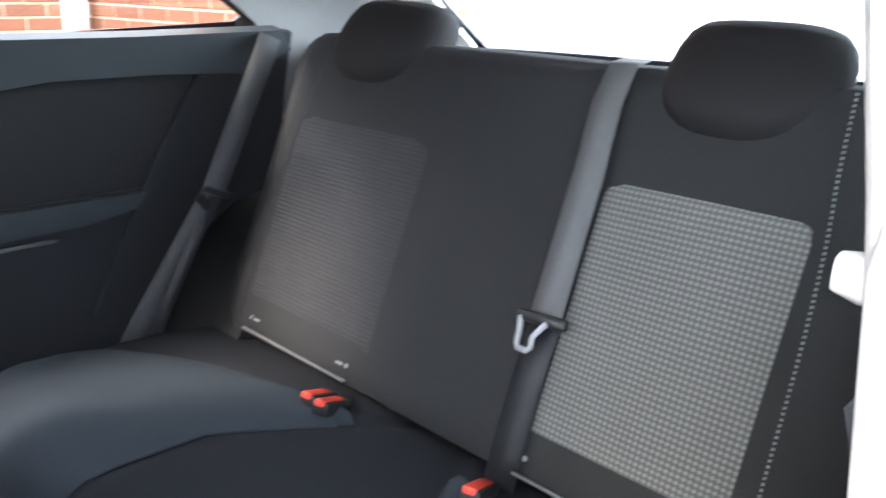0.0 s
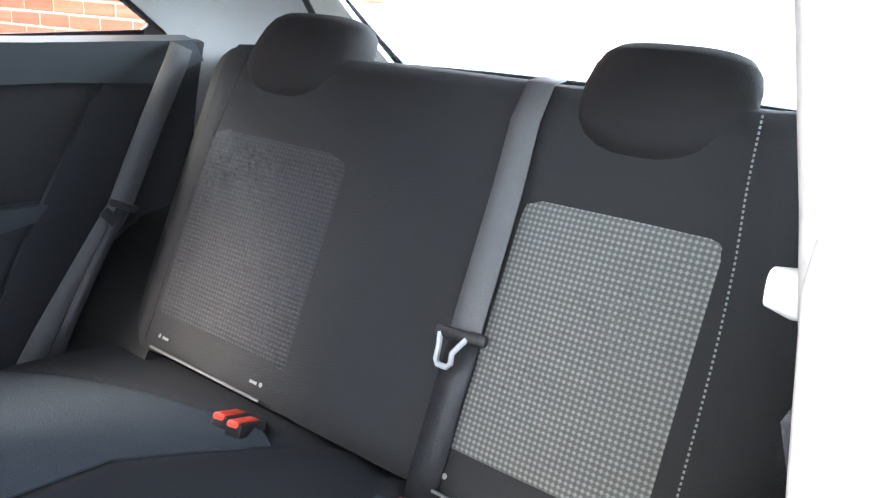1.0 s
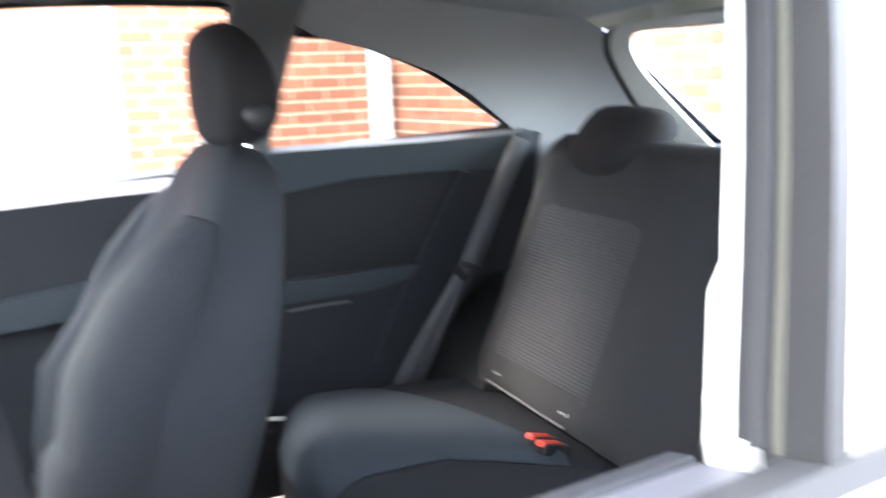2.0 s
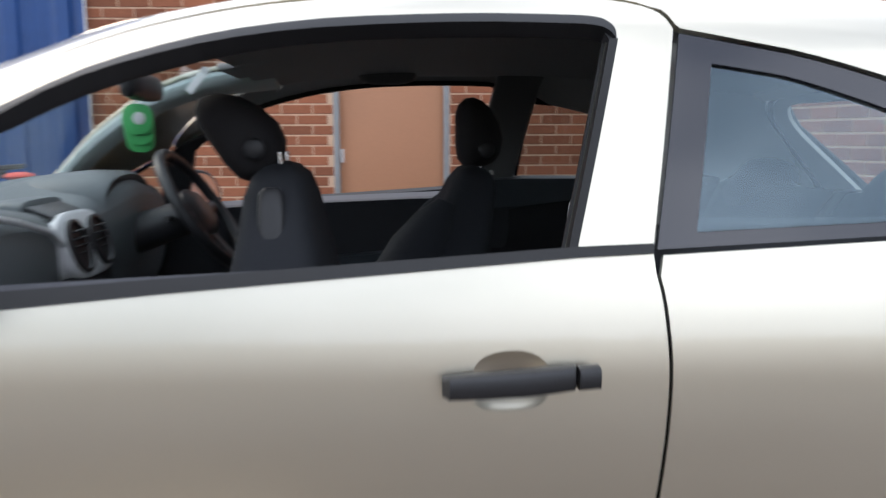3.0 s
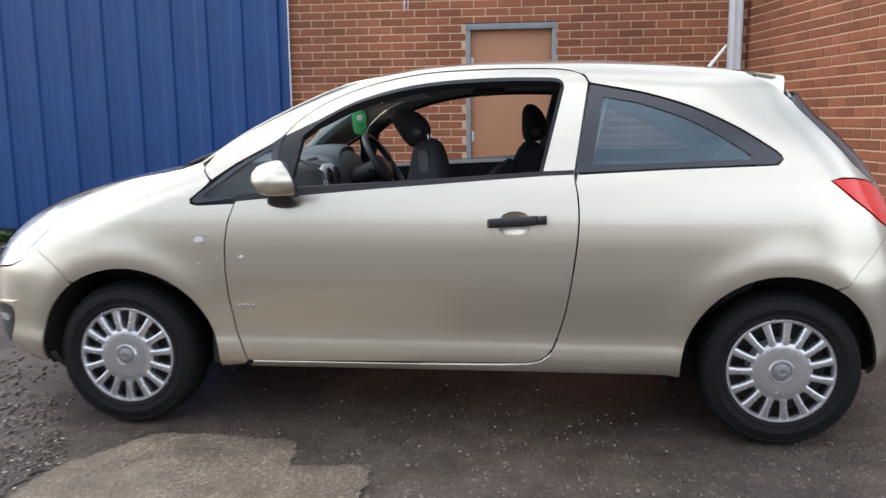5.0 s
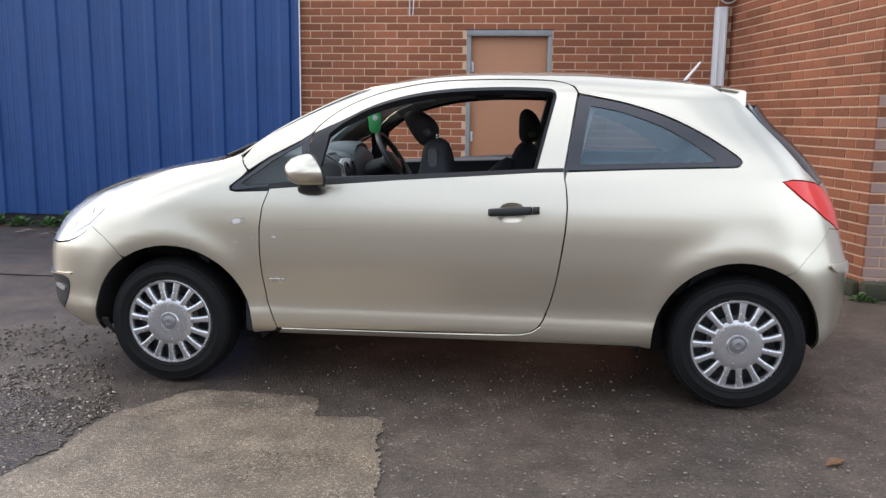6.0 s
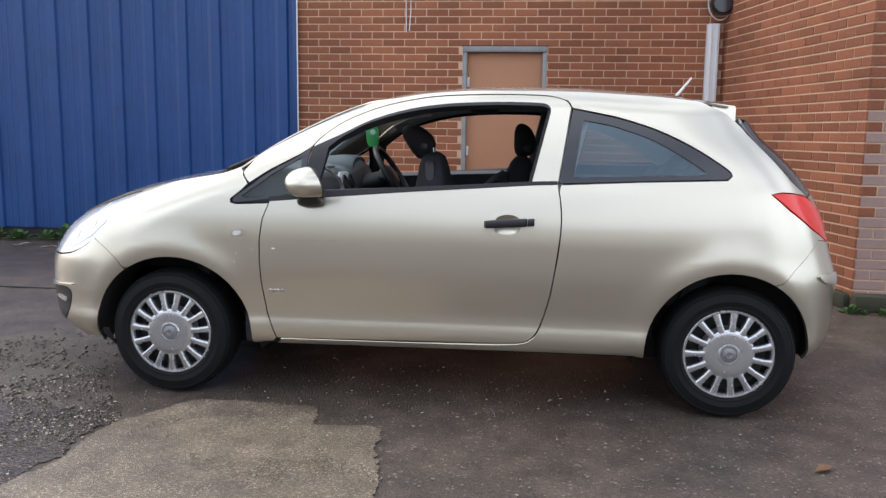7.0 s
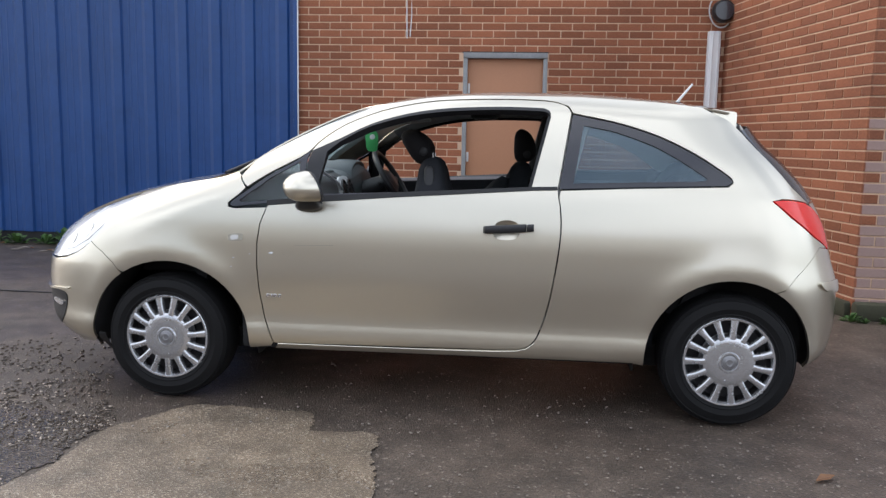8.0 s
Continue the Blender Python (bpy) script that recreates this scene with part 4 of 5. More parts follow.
def at_back(ob):
    ob.matrix_local = RS
    return ob


for side in (-1, 1):
    bm = bmesh.new()
    rows = []
    for j in range(25):
        v = j / 24
        row = []
        for i in range(17):
            u = i / 16
            r = .03
            z = .035 + (.405 - .035) * v
            w0, w1 = (.176, .470) if side < 0 else (.157, .496)
            cut = r - math.sqrt(max(0, r * r - max(0, z - (.405 - r)) ** 2))
            y = side * (w0 + cut + (w1 - w0 - 2 * cut) * u)
            d = -.014 * math.sin(min(1, max(0, (abs(y) - .46) / .1)) * math.pi) - .010 * math.exp(-((abs(y) - .33) / .16) ** 2) * math.sin(min(1, (z + .03) / .615 * 1.1) * math.pi)
            edge = min(1, min(abs(y) - w0 - cut, w1 - cut - abs(y), .405 - z, z - .035) / .012)
            row.append(bm.verts.new((d - .0045 * max(0, edge) + .002, y, z)))
        rows.append(row)
    for a, b in zip(rows, rows[1:]):
        for i in range(16):
            bm.faces.new((a[i], a[i + 1], b[i + 1], b[i]))
    bmesh.ops.recalc_face_normals(bm, faces=bm.faces)
    bm.faces.ensure_lookup_table()
    if bm.faces[100].normal.x > 0:
        bmesh.ops.reverse_faces(bm, faces=bm.faces)
    at_back(part("patterned_panel", bm, DOTS if side < 0 else DOTS_SHADED, rear_seat, "dotted weave panel painted in its lit tone" if side < 0 else "dotted weave panel painted in its shaded tone"))
    # piping on the bolster
    bm = bmesh.new()
    for k in range(84):
        z = -.01 + .56 * k / 83
        box((.0020, .0022, .0034), (-.0135 - .004 * math.sin(k / 83 * 3.1), side * pipe_y(z), z), bm=bm)
    at_back(part("piping", bm, STITCH if side < 0 else FABRIC, rear_seat, "pale stitched piping", smooth=False))
    # anchor labels: a ring mark with a short bar, unreadable, over a slot
    for yy in (.47, .19):
        bm = bmesh.new()
        bmesh.ops.create_circle(bm, cap_ends=True, segments=12, radius=.0042, matrix=pose(-.0055, side * yy, .004, 0, -90, 0))
        box((.0008, .017, .0045), (-.0055, side * (yy + (.018 if (yy > .3) == (side < 0) else -.018)), .003), bm=bm)
        at_back(part("anchor_mark", bm, STITCH, rear_seat, smooth=False))
    at_back(part("zip_strip", box((.005, .30, .0045), (-.010, side * .33, -.020), bevel=.001), BELT, rear_seat))
    # head restraint
    hy = .365 if side > 0 else -.318
    bm = loft([((.010 + .058 * math.sin(t * 1.2), hy, .477 + .171 * t), (0, 1, 0), (1, 0, -.05), (.128 if side > 0 else .117) * w, .062 * d) for t, w, d in
               ((0, .16, .10), (.02, .36, .32), (.06, .54, .56), (.13, .71, .78), (.24, .86, .94), (.40, .96, 1), (.58, 1, 1), (.74, .985, .97), (.86, .93, .88), (.94, .83, .70), (.985, .68, .45), (1.0, .50, .22))], n=40, power=2.5)
    hr = at_back(part("head_restraint", bm, VELOUR, rear_seat, "black cloth head restraint"))
    bm = sweep([(.05, hy - .05, .60), (.05, hy - .05, .50)], .006, 8)
    sweep([(.05, hy + .05, .60), (.05, hy + .05, .50)], .006, 8, bm=bm)
    at_back(part("post", bm, CHROME, rear_seat))
# centre belt
bm = bmesh.new()
pts = [(.03, -.150, .580, .021), (-.004, -.152, .560, .022), (-.020, -.155, .50, .023), (-.024, -.163, .40, .024), (-.022, -.164, .21, .025), (-.020, -.163, .185, .025)]
low_pts = [(-.016, -.163, .20, .025), (-.014, -.162, .10, .025), (-.008, -.160, .0, .026), (.0, -.158, -.05, .026)]
for x, y, z, w in pts:
    bm.verts.new((x, y - w, z)), bm.verts.new((x, y + w, z))
bm.verts.ensure_lookup_table()
for k in range(len(pts) - 1):
    bm.faces.new((bm.verts[2 * k], bm.verts[2 * k + 1], bm.verts[2 * k + 3], bm.verts[2 * k + 2]))
at_back(part("centre_belt", bm, BELT, rear_seat, "grey seat belt webbing hanging down the back", thick=.003))
bm = bmesh.new()
for x, y, z, w in low_pts:
    bm.verts.new((x, y - w, z)), bm.verts.new((x, y + w, z))
bm.verts.ensure_lookup_table()
for k in range(len(low_pts) - 1):
    bm.faces.new((bm.verts[2 * k], bm.verts[2 * k + 1], bm.verts[2 * k + 3], bm.verts[2 * k + 2]))
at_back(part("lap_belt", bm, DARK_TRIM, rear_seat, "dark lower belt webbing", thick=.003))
tg = part("belt_tongue", on_back(box((.014, .084, .017), (-.030, -.166, .192), (-4, 0, 0), bevel=.006)), BLACK, rear_seat, "black belt slide")
tg.matrix_local = Matrix()
bm = sweep([(-.034, -.134, .188), (-.036, -.139, .172), (-.037, -.142, .152), (-.038, -.147, .146), (-.038, -.162, .146), (-.038, -.167, .152), (-.037, -.164, .166), (-.036, -.171, .178), (-.034, -.178, .190)], .0042, 8, up=(1, 0, 0))
at_back(part("steel_tongue", bm, TRIM_SILVER, rear_seat, "bright steel belt tongue"))
# the bench cushion: a paler pad on each seat, edged by a shallow groove
def pad_span(x):
    """The pad's inner and outer edge at x."""
    u = min(1, max(0, (x - 1.69) / .44))
    inner = .215 - .075 * max(0, (x - 1.93) / .13)
    return inner, inner + (.655 - inner) * (1 - u ** 2.6) ** .6


def bench_z(x, y):
    u = (x - 1.690) / .52
    front = min(1, max(0, 1 - u / .20))
    z = .500 + .026 * (1 - u) - .11 * (1 - math.sqrt(max(0, 1 - front ** 2)))
    lo, hi = pad_span(x)
    near = min(abs(abs(y) - lo), abs(abs(y) - hi))
    z += (.010 * math.sin(math.pi * (abs(y) - lo) / max(.01, hi - lo)) if lo < abs(y) < hi else 0) - .009 * math.exp(-(near / .018) ** 2) * min(1, u * 6)
    return z - .10 * max(0, (abs(y) - .58) / .08) ** 2.5 - .020 * max(0, u) ** 6


bm = bmesh.new()
nx, ny = 40, 88
rows = []
for i in range(nx + 1):
    row = []
    for j in range(ny + 1):
        y = -.66 + 1.32 * j / ny
        x = 1.690 + .52 * i / nx
        row.append(bm.verts.new((x + .05 * max(0, (abs(y) - .45) / .21) ** 2 * (1 - i / nx), y, bench_z(x, y))))
    rows.append(row)
for a, b in zip(rows, rows[1:]):
    for j in range(ny):
        bm.faces.new((a[j], b[j], b[j + 1], a[j + 1]))
low = bmesh.ops.extrude_face_region(bm, geom=bm.faces[:])["geom"]
for v in low:
    if isinstance(v, bmesh.types.BMVert):
        v.co.z = .30
bmesh.ops.recalc_face_normals(bm, faces=bm.faces)
part("bench_cushion", bm, BENCH_CLOTH, rear_seat, "charcoal cloth bench cushion")
for side in (-1, 1):
    bm, rows = bmesh.new(), []
    for i in range(45):
        x = 1.690 + .438 * math.sin(i / 44 * math.pi / 2)
        lo, hi = pad_span(x)
        row = []
        for j in range(25):
            y = lo + (hi - lo) * j / 24
            row.append(bm.verts.new((x + .05 * max(0, (y - .45) / .21) ** 2 * (1 - (x - 1.69) / .52) - .001, side * y, bench_z(x, y) + .0045)))
        rows.append(row)
    for a, b in zip(rows, rows[1:]):
        for j in range(24):
            bm.faces.new((a[j], b[j], b[j + 1], a[j + 1]) if side > 0 else (a[j + 1], b[j + 1], b[j], a[j]))
    part("seat_pad", bm, FABRIC_LIGHT, rear_seat, "paler slate cloth seat pad")
    seam = [(x, side * pad_span(x)[0], bench_z(x, pad_span(x)[0]) + .004) for x in (1.76 + .34 * k / 20 for k in range(21))]
    part("seam", sweep(seam, .0028, 6), FABRIC_LIGHT, rear_seat)
# buckles
for y, n in ((.168, 2), (-.165, 1)):
    for k in range(n):
        yy = y + (k - (n - 1) / 2) * -.034
        part("buckle", box((.070, .031, .024), (2.118, yy, .508), (0, 20, 14), bevel=.005), BLACK, rear_seat)
        part("buckle_button", box((.058, .022, .012), (2.114, yy, .5185), (0, 20, 14), bevel=.004), RED, rear_seat, "red belt release button")
# side belts at the rear
for side in (-1, 1):
    bm = bmesh.new()
    pts = [(2.400, .700, 1.030, .006), (2.372, .650, 1.040, 0), (2.350, .636, 1.012, 0), (2.29, .632, .905, 0), (2.212, .630, .750, 0), (2.13, .630, .640, 0), (2.055, .632, .535, 0), (2.02, .634, .480, 0)]
    for x, y, z, _ in pts:
        bm.verts.new((x - .022, side * (y + .007), z + .010)), bm.verts.new((x + .020, side * y, z - .009))
    bm.verts.ensure_lookup_table()
    for k in range(len(pts) - 1):
        bm.faces.new((bm.verts[2 * k], bm.verts[2 * k + 1], bm.verts[2 * k + 3], bm.verts[2 * k + 2]))
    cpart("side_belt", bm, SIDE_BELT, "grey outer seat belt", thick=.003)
    bm = bmesh.new()
    pts = [(2.214, .624, .750, 0), (2.155, .622, .655, 0), (2.095, .620, .555, 0), (2.06, .618, .490, 0)]
    for x, y, z, _ in pts:
        bm.verts.new((x - .012, side * (y + .006), z)), bm.verts.new((x + .012, side * y, z))
    bm.verts.ensure_lookup_table()
    for k in range(len(pts) - 1):
        bm.faces.new((bm.verts[2 * k], bm.verts[2 * k + 1], bm.verts[2 * k + 3], bm.verts[2 * k + 2]))
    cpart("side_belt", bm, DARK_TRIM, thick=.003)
    bm = box((.060, .012, .014), (2.212, side * .622, .752), (0, 24, 0), bevel=.004)
    box((.035, .004, .02), (2.180, side * .618, .738), (0, 50, 0), bevel=.001, bm=bm)
    cpart("side_tongue", bm, BLACK)


# pale edging at the foot of the far pillar
for side in (-1, 1):
    cpart("kick_strip", sweep([(1.640, side * .735, .462), (1.655, side * .70, .468), (1.68, side * .63, .482), (1.713, side * .55, .507)], .008, 8, flat=.6), PALE_TRIM, "pale plastic edging beside the seat")


# ---- front seats
def front_seat(x0, y0, z0, lean, tilt, label, head=(-.020, .735), padded=True):
    """Built upright about the hinge at its foot, then leant; tilt turns the head restraint forward."""
    hinge = Matrix.Translation((x0, y0, z0)) @ Euler((0, radians(lean), 0)).to_matrix().to_4x4()
    spine = [(0, .19, .07), (.05, .225, .10), (.15, .245, .12), (.28, .250, .125), (.42, .245, .115), (.54, .225, .092), (.62, .195, .074), (.68, .160, .062), (.715, .125, .050), (.735, .08, .03), (.742, .03, .01)]
    bm = loft([((-.02, 0, z), (0, 1, 0), (1, 0, 0), w, d) for z, w, d in spine], n=48, power=4.6)
    for v in bm.verts:   # dished front between the bolsters
        deep = min(1, max(0, -.02 - v.co.x) / .05)
        if v.co.x < -.02 and .03 < v.co.z < .66:
            v.co.x += .10 * math.exp(-(v.co.y / .13) ** 2) * math.sin((v.co.z - .03) / .63 * math.pi)
            v.co.x -= .060 * min(1, abs(v.co.y) / .17) ** 2 * math.exp(-((v.co.z - .27) / .17) ** 2) * deep
    seat = cpart("front_seat", bm, SEAT_CLOTH, label)
    seat.matrix_basis = hinge
    lay = Matrix.Translation((head[0], 0, head[1])) @ Euler((0, radians(-tilt), 0)).to_matrix().to_4x4()
    hb = loft([((-.02 * t + .012 * math.sin(t * 3.1), 0, .008 + .180 * t), (0, 1, 0), (1, 0, .1), .112 * w, .060 * d) for t, w, d in
               ((0, .45, .45), (.04, .66, .7), (.15, .84, .95), (.35, .97, 1.05), (.60, 1, .95), (.80, .95, .78), (.93, .8, .52), (1, .5, .2))], n=30, power=2.7)
    bmesh.ops.transform(hb, matrix=lay, verts=hb.verts)
    part("head_restraint", hb, VELOUR, seat, "black padded head restraint")
    for s in (-1, 1):
        side_pad = loft([((cx + (.026 if s > 0 else 0), s * .205, z), (0, 1, 0), (1, 0, 0), w, d * (.8 if s > 0 else 1)) for z, cx, w, d in
                         ((.07, -.08, .015, .02), (.10, -.09, .035, .050), (.18, -.085, .046, .066), (.30, -.100, .050, .076), (.40, -.114, .048, .080), (.50, -.108, .043, .068), (.58, -.096, .034, .046), (.63, -.085, .020, .020))], n=24, power=2.3)
        if padded:
            part("bolster", side_pad, SEAT_CLOTH, seat)
        else:
            side_pad.free()
        part("knob", lathe([(.0, -.006), (.016, -.006), (.020, -.003), (.021, 0)], 20), BLACK, seat).matrix_local = lay @ pose(.014, s * .103, .052, 0, 0, 0 if s < 0 else 180)
        part("post", sweep([(-.015, s * .05, .71), (-.020, s * .05, .760)], .006, 8), CHROME, seat)
    return seat


driver = front_seat(1.350, .25, .412, 22, 24, "charcoal cloth driver's seat set upright", (-.020, .732))
near = front_seat(1.195, -.325, .396, -1, 34, "charcoal cloth passenger seat tipped forward", (-.040, .717), False)
part("tilt_lever", loft([((-.02, -.195 + .03 * t, .575 + .125 * t), (0, 1, 0), (1, 0, 0), .012 * w, .024 * w) for t, w in ((0, .5), (.08, .9), (.3, 1), (.7, 1), (.92, .9), (1, .5))], n=18, power=3), BLACK, near, "glossy black tip-forward lever")
for y0, dx in ((.27, 0), (-.325, .0)):
    bm = bmesh.new()
    st = [((x, y0, z), (0, 1, 0), (0, 0, 1), w, d) for x, z, w, d in ((.80, .47, .16, .02), (.82, .475, .22, .055), (.90, .475, .245, .075), (1.05, .455, .25, .075), (1.20, .435, .245, .07), (1.28, .43, .20, .05), (1.30, .43, .1, .02))]
    cpart("seat_cushion", loft(st, n=32, power=3.2), SEAT_CLOTH, "charcoal cloth front seat cushion")
    cpart("seat_base", box((.42, .40, .14), (1.03, y0, .32), bevel=.02), BLACK)

# ---- dashboard, wheel, console
bm = bmesh.new()
prof = [(.10, .62), (.10, .985), (.20, 1.028), (.36, 1.046), (.50, 1.048), (.60, 1.042), (.655, 1.010), (.665, .90), (.63, .74), (.52, .62)]
rows = []
for j in range(25):
    y = -.69 + 1.38 * j / 24
    bulge = .030 * math.exp(-((y - .37) / .17) ** 2)
    mid = -.035 * math.exp(-(y / .16) ** 2)
    low = .040 * math.exp(-((y + .02) / .24) ** 2)
    rows.append([bm.verts.new((x + (mid if x > .3 else 0) + .02 * math.exp(-((y - .37) / .2) ** 2) * (x > .3), y, z + bulge * (z > .94) * (x > .2) + .015 * (x > .15) * math.cos(y * 2.0) * (z > .9) - low * (x > .45) * (z > .9))) for x, z in prof])
for a, b in zip(rows, rows[1:]):
    for k in range(len(prof) - 1):
        bm.faces.new((a[k], b[k], b[k + 1], a[k + 1]))
bm.faces.new(rows[0]), bm.faces.new(rows[-1][::-1])
bmesh.ops.recalc_face_normals(bm, faces=bm.faces)
dash = cpart("dashboard", bm, DASH, "slate soft-grain dashboard")
dash.modifiers.new("round", "SUBSURF").levels = 1
bn = cpart("binnacle", loft([((x, .36, z), (0, 1, 0), (0, 0, 1), w, h) for x, z, w, h in ((.30, 1.02, .05, .03), (.36, 1.020, .15, .050), (.45, 1.018, .19, .070), (.54, 1.016, .20, .080), (.62, 1.012, .198, .082), (.640, 1.008, .190, .076), (.630, 1.005, .176, .064))], n=36, power=2.5), DASH, "slate instrument hood")
cpart("dial_face", loft([((x, .36, 1.003), (0, 1, 0), (0, 0, 1), w, h) for x, w, h in ((.610, .178, .068), (.634, .180, .068), (.622, .150, .052))], n=32, power=2.5), BLACK, parent=bn)
cpart("centre_console", loft([((.600, 0, .60), (0, 1, 0), (1, 0, 0), .10, .06), ((.620, 0, .75), (0, 1, 0), (1, 0, 0), .115, .06), ((.625, 0, .86), (0, 1, 0), (1, 0, 0), .12, .05), ((.610, 0, .96), (0, 1, 0), (1, 0, 0), .120, .045), ((.585, 0, 1.005), (0, 1, 0), (1, 0, 0), .115, .04)], n=28, power=5), BLACK, "black centre console")
cpart("vent_frame", loft([((.640 + dx, 0, .935 + dx * .3), (0, 1, 0), (-.30, 0, 1), w, h) for dx, w, h in ((-.03, .145, .084), (.010, .142, .081), (.018, .130, .070))], n=36, power=3.0), PALE_SILVER, "silver frame round two oval vents")
for s in (-1, 1):
    c = Vector((.664, s * .064, .940))
    v = cpart("air_vent", loft([(c + Vector((dx, 0, dx * .3)), (0, 1, 0), (-.3, 0, 1), w, h) for dx, w, h in ((-.008, .055, .064), (.003, .054, .063), (.004, .047, .056), (-.003, .043, .052))], n=28, power=2.1), BLACK, "dark oval air vent")
    for k in range(5):
        cpart("vent_slat", box((.008, .082 - .009 * abs(k - 2), .004), (.664, s * .064, .905 + .0175 * k), bevel=.001), GREY_TRIM, parent=v)
cpart("silver_strip", sweep([(.674, -.685, 1.074), (.672, -.64, 1.070), (.664, -.50, 1.048), (.655, -.35, 1.022), (.655, -.20, .986), (.652, -.135, .950)], .0070, 8), PALE_SILVER, "thin silver trim line")
hd = cpart("display_hood", loft([((x, 0, z), (0, 1, 0), (0, 0, 1), w, h) for x, z, w, h in ((.44, 1.020, .05, .008), (.47, 1.022, .095, .018), (.52, 1.022, .110, .024), (.555, 1.018, .112, .026), (.560, 1.016, .105, .020))], n=28, power=4), DASH)
cpart("display", box((.070, .19, .012), (.588, 0, 1.014), (0, 22, 0), bevel=.004), BLACK, parent=hd)
cpart("footwell_console", box((.75, .20, .22), (1.00, 0, .36), bevel=.03), DARK_TRIM)
cpart("gear_lever", sweep([(.86, 0, .46), (.85, 0, .58), (.85, 0, .60)], [.012, .012, .024], 12), BLACK)
# steering wheel
WM = Matrix.Translation((.845, .34, .985)) @ Euler((0, radians(57), 0)).to_matrix().to_4x4()
bm = sweep([(.182 * math.cos(a), .182 * math.sin(a), 0) for a in (2 * math.pi * k / 40 for k in range(41))], .0165, 12)
bmesh.ops.transform(bm, matrix=WM, verts=bm.verts)
sw = cpart("steering_wheel", bm, BLACK, "black three-spoke steering wheel")
bm = loft([((0, 0, -.045), (1, 0, 0), (0, 1, 0), .07, .075), ((0, 0, -.01), (1, 0, 0), (0, 1, 0), .075, .08), ((0, 0, .01), (1, 0, 0), (0, 1, 0), .05, .055)], n=24, power=2.6)
for a in (90, -90, 0):
    sweep([(.05 * math.cos(radians(a)), .05 * math.sin(radians(a)), -.02), (.175 * math.cos(radians(a)), .175 * math.sin(radians(a)), -.004)], .018, 10, bm=bm, flat=.5)
bmesh.ops.transform(bm, matrix=WM, verts=bm.verts)
cpart("wheel_hub", bm, BLACK, parent=sw)
cpart("steering_column", sweep([(.60, .34, .90), (.80, .34, .965)], [.06, .05], 14), BLACK)
for s in (-1, 1):
    cpart("stalk", sweep([(.77, .34 + s * .04, .965), (.79, .34 + s * .16, .975)], .008, 8), BLACK)
# inside mirror, sun visors
im = cpart("inside_mirror", loft([((.800, y, 1.300), (1, 0, 0), (0, 0, 1), .020 * w, .032 * w) for y, w in ((-.12, .4), (-.11, .85), (-.05, 1), (.05, 1), (.11, .85), (.12, .4))], n=18, power=2.8), BLACK, "black inside mirror")
cpart("mirror_stem", sweep([(.75, 0, 1.325), (.79, 0, 1.310)], .010, 8), BLACK, parent=im)
for s in (-1, 1):
    cpart("sun_visor", box((.16, .36, .018), (1.02, s * .32, 1.372), (0, -12, 0), bevel=.007), HEADLINER)
cpart("visor_label", box((.080, .002, .020), (.868, .25, 1.333), (0, -50, 0)), WHITE_PAINT, smooth=False)

# ---- things of their own in the car
fresh = thing("air_freshener", (.792, -.02, 1.262), "green stacked-disc air freshener hanging from the inside mirror", "air freshener")
for k, (dz, r, dy) in enumerate(((-.036, .035, 0), (-.062, .0335, .008), (-.080, .032, .016))):
    bm = loft([((0, dy + d, dz), (1, 0, 0), (0, 0, 1), r * w, r * w) for d, w in ((-.004, .90), (-.003, 1.0), (.003, 1.0), (.004, .90))], n=32, power=2.6)
    part("disc", bm, GREEN, fresh)
part("centre_mark", lathe([(0, -.0055), (.012, -.0055), (.0145, -.0042), (.0145, -.003)], 24), WHITE_PAINT, fresh, "pale round mark").location = (.004, 0, -.034)
part("cord", sweep([(0, 0, .045), (0, 0, -.006)], .002, 6), WHITE_PAINT, fresh)
bm = bmesh.new()
bmesh.ops.create_uvsphere(bm, u_segments=16, v_segments=10, radius=1, matrix=Matrix.Translation((.305, .45, 1.076)) @ Matrix.Diagonal((.04, .05, .012, 1)))
tagged(part("red_disc", bm, RED, None, "small red badge lying on the dashboard edge"), category="badge")

# ---- the yard
def rough_ground(x, y):
    return .008 + .006 * noise.noise((x * .5, y * .5, 0)) + .003 * noise.noise((x * 3, y * 3, 5))


def aggregate(m, dark, light, chip, cell, wet0, wet1, wetscale, depth, chips=.93, mottle=.28):
    """Tarmac: stones of many tones in a dark binder, broad stains, smooth damp hollows."""
    nodes, links = m.node_tree.nodes, m.node_tree.links
    p = nodes["Principled BSDF"]
    co = nodes.new("ShaderNodeTexCoord")

    def tex(kind, scale, **kw):
        n = nodes.new("ShaderNodeTex" + kind)
        n.inputs["Scale"].default_value = scale
        for k, v in kw.items():
            n.inputs[k].default_value = v
        links.new(co.outputs["Object"], n.inputs["Vector"])
        return n
    stones, big, mid = tex("Voronoi", cell), tex("Noise", .9, Detail=6), tex("Noise", 7, Detail=5)
    tone = nodes.new("ShaderNodeSeparateColor")
    links.new(stones.outputs["Color"], tone.inputs[0])
    ramp = nodes.new("ShaderNodeValToRGB")
    ramp.color_ramp.elements[0].color, ramp.color_ramp.elements[1].color = (*dark, 1), (*light, 1)
    ramp.color_ramp.elements[1].position = chips
    e = ramp.color_ramp.elements.new(chips + .04)
    e.color = (*chip, 1)
    links.new(tone.outputs[0], ramp.inputs["Fac"])
    stain = nodes.new("ShaderNodeMapRange")
    stain.inputs["From Min"].default_value, stain.inputs["From Max"].default_value = .3, .7
    stain.inputs["To Min"].default_value, stain.inputs["To Max"].default_value = .62, 1.35
    links.new(big.outputs["Fac"], stain.inputs["Value"])
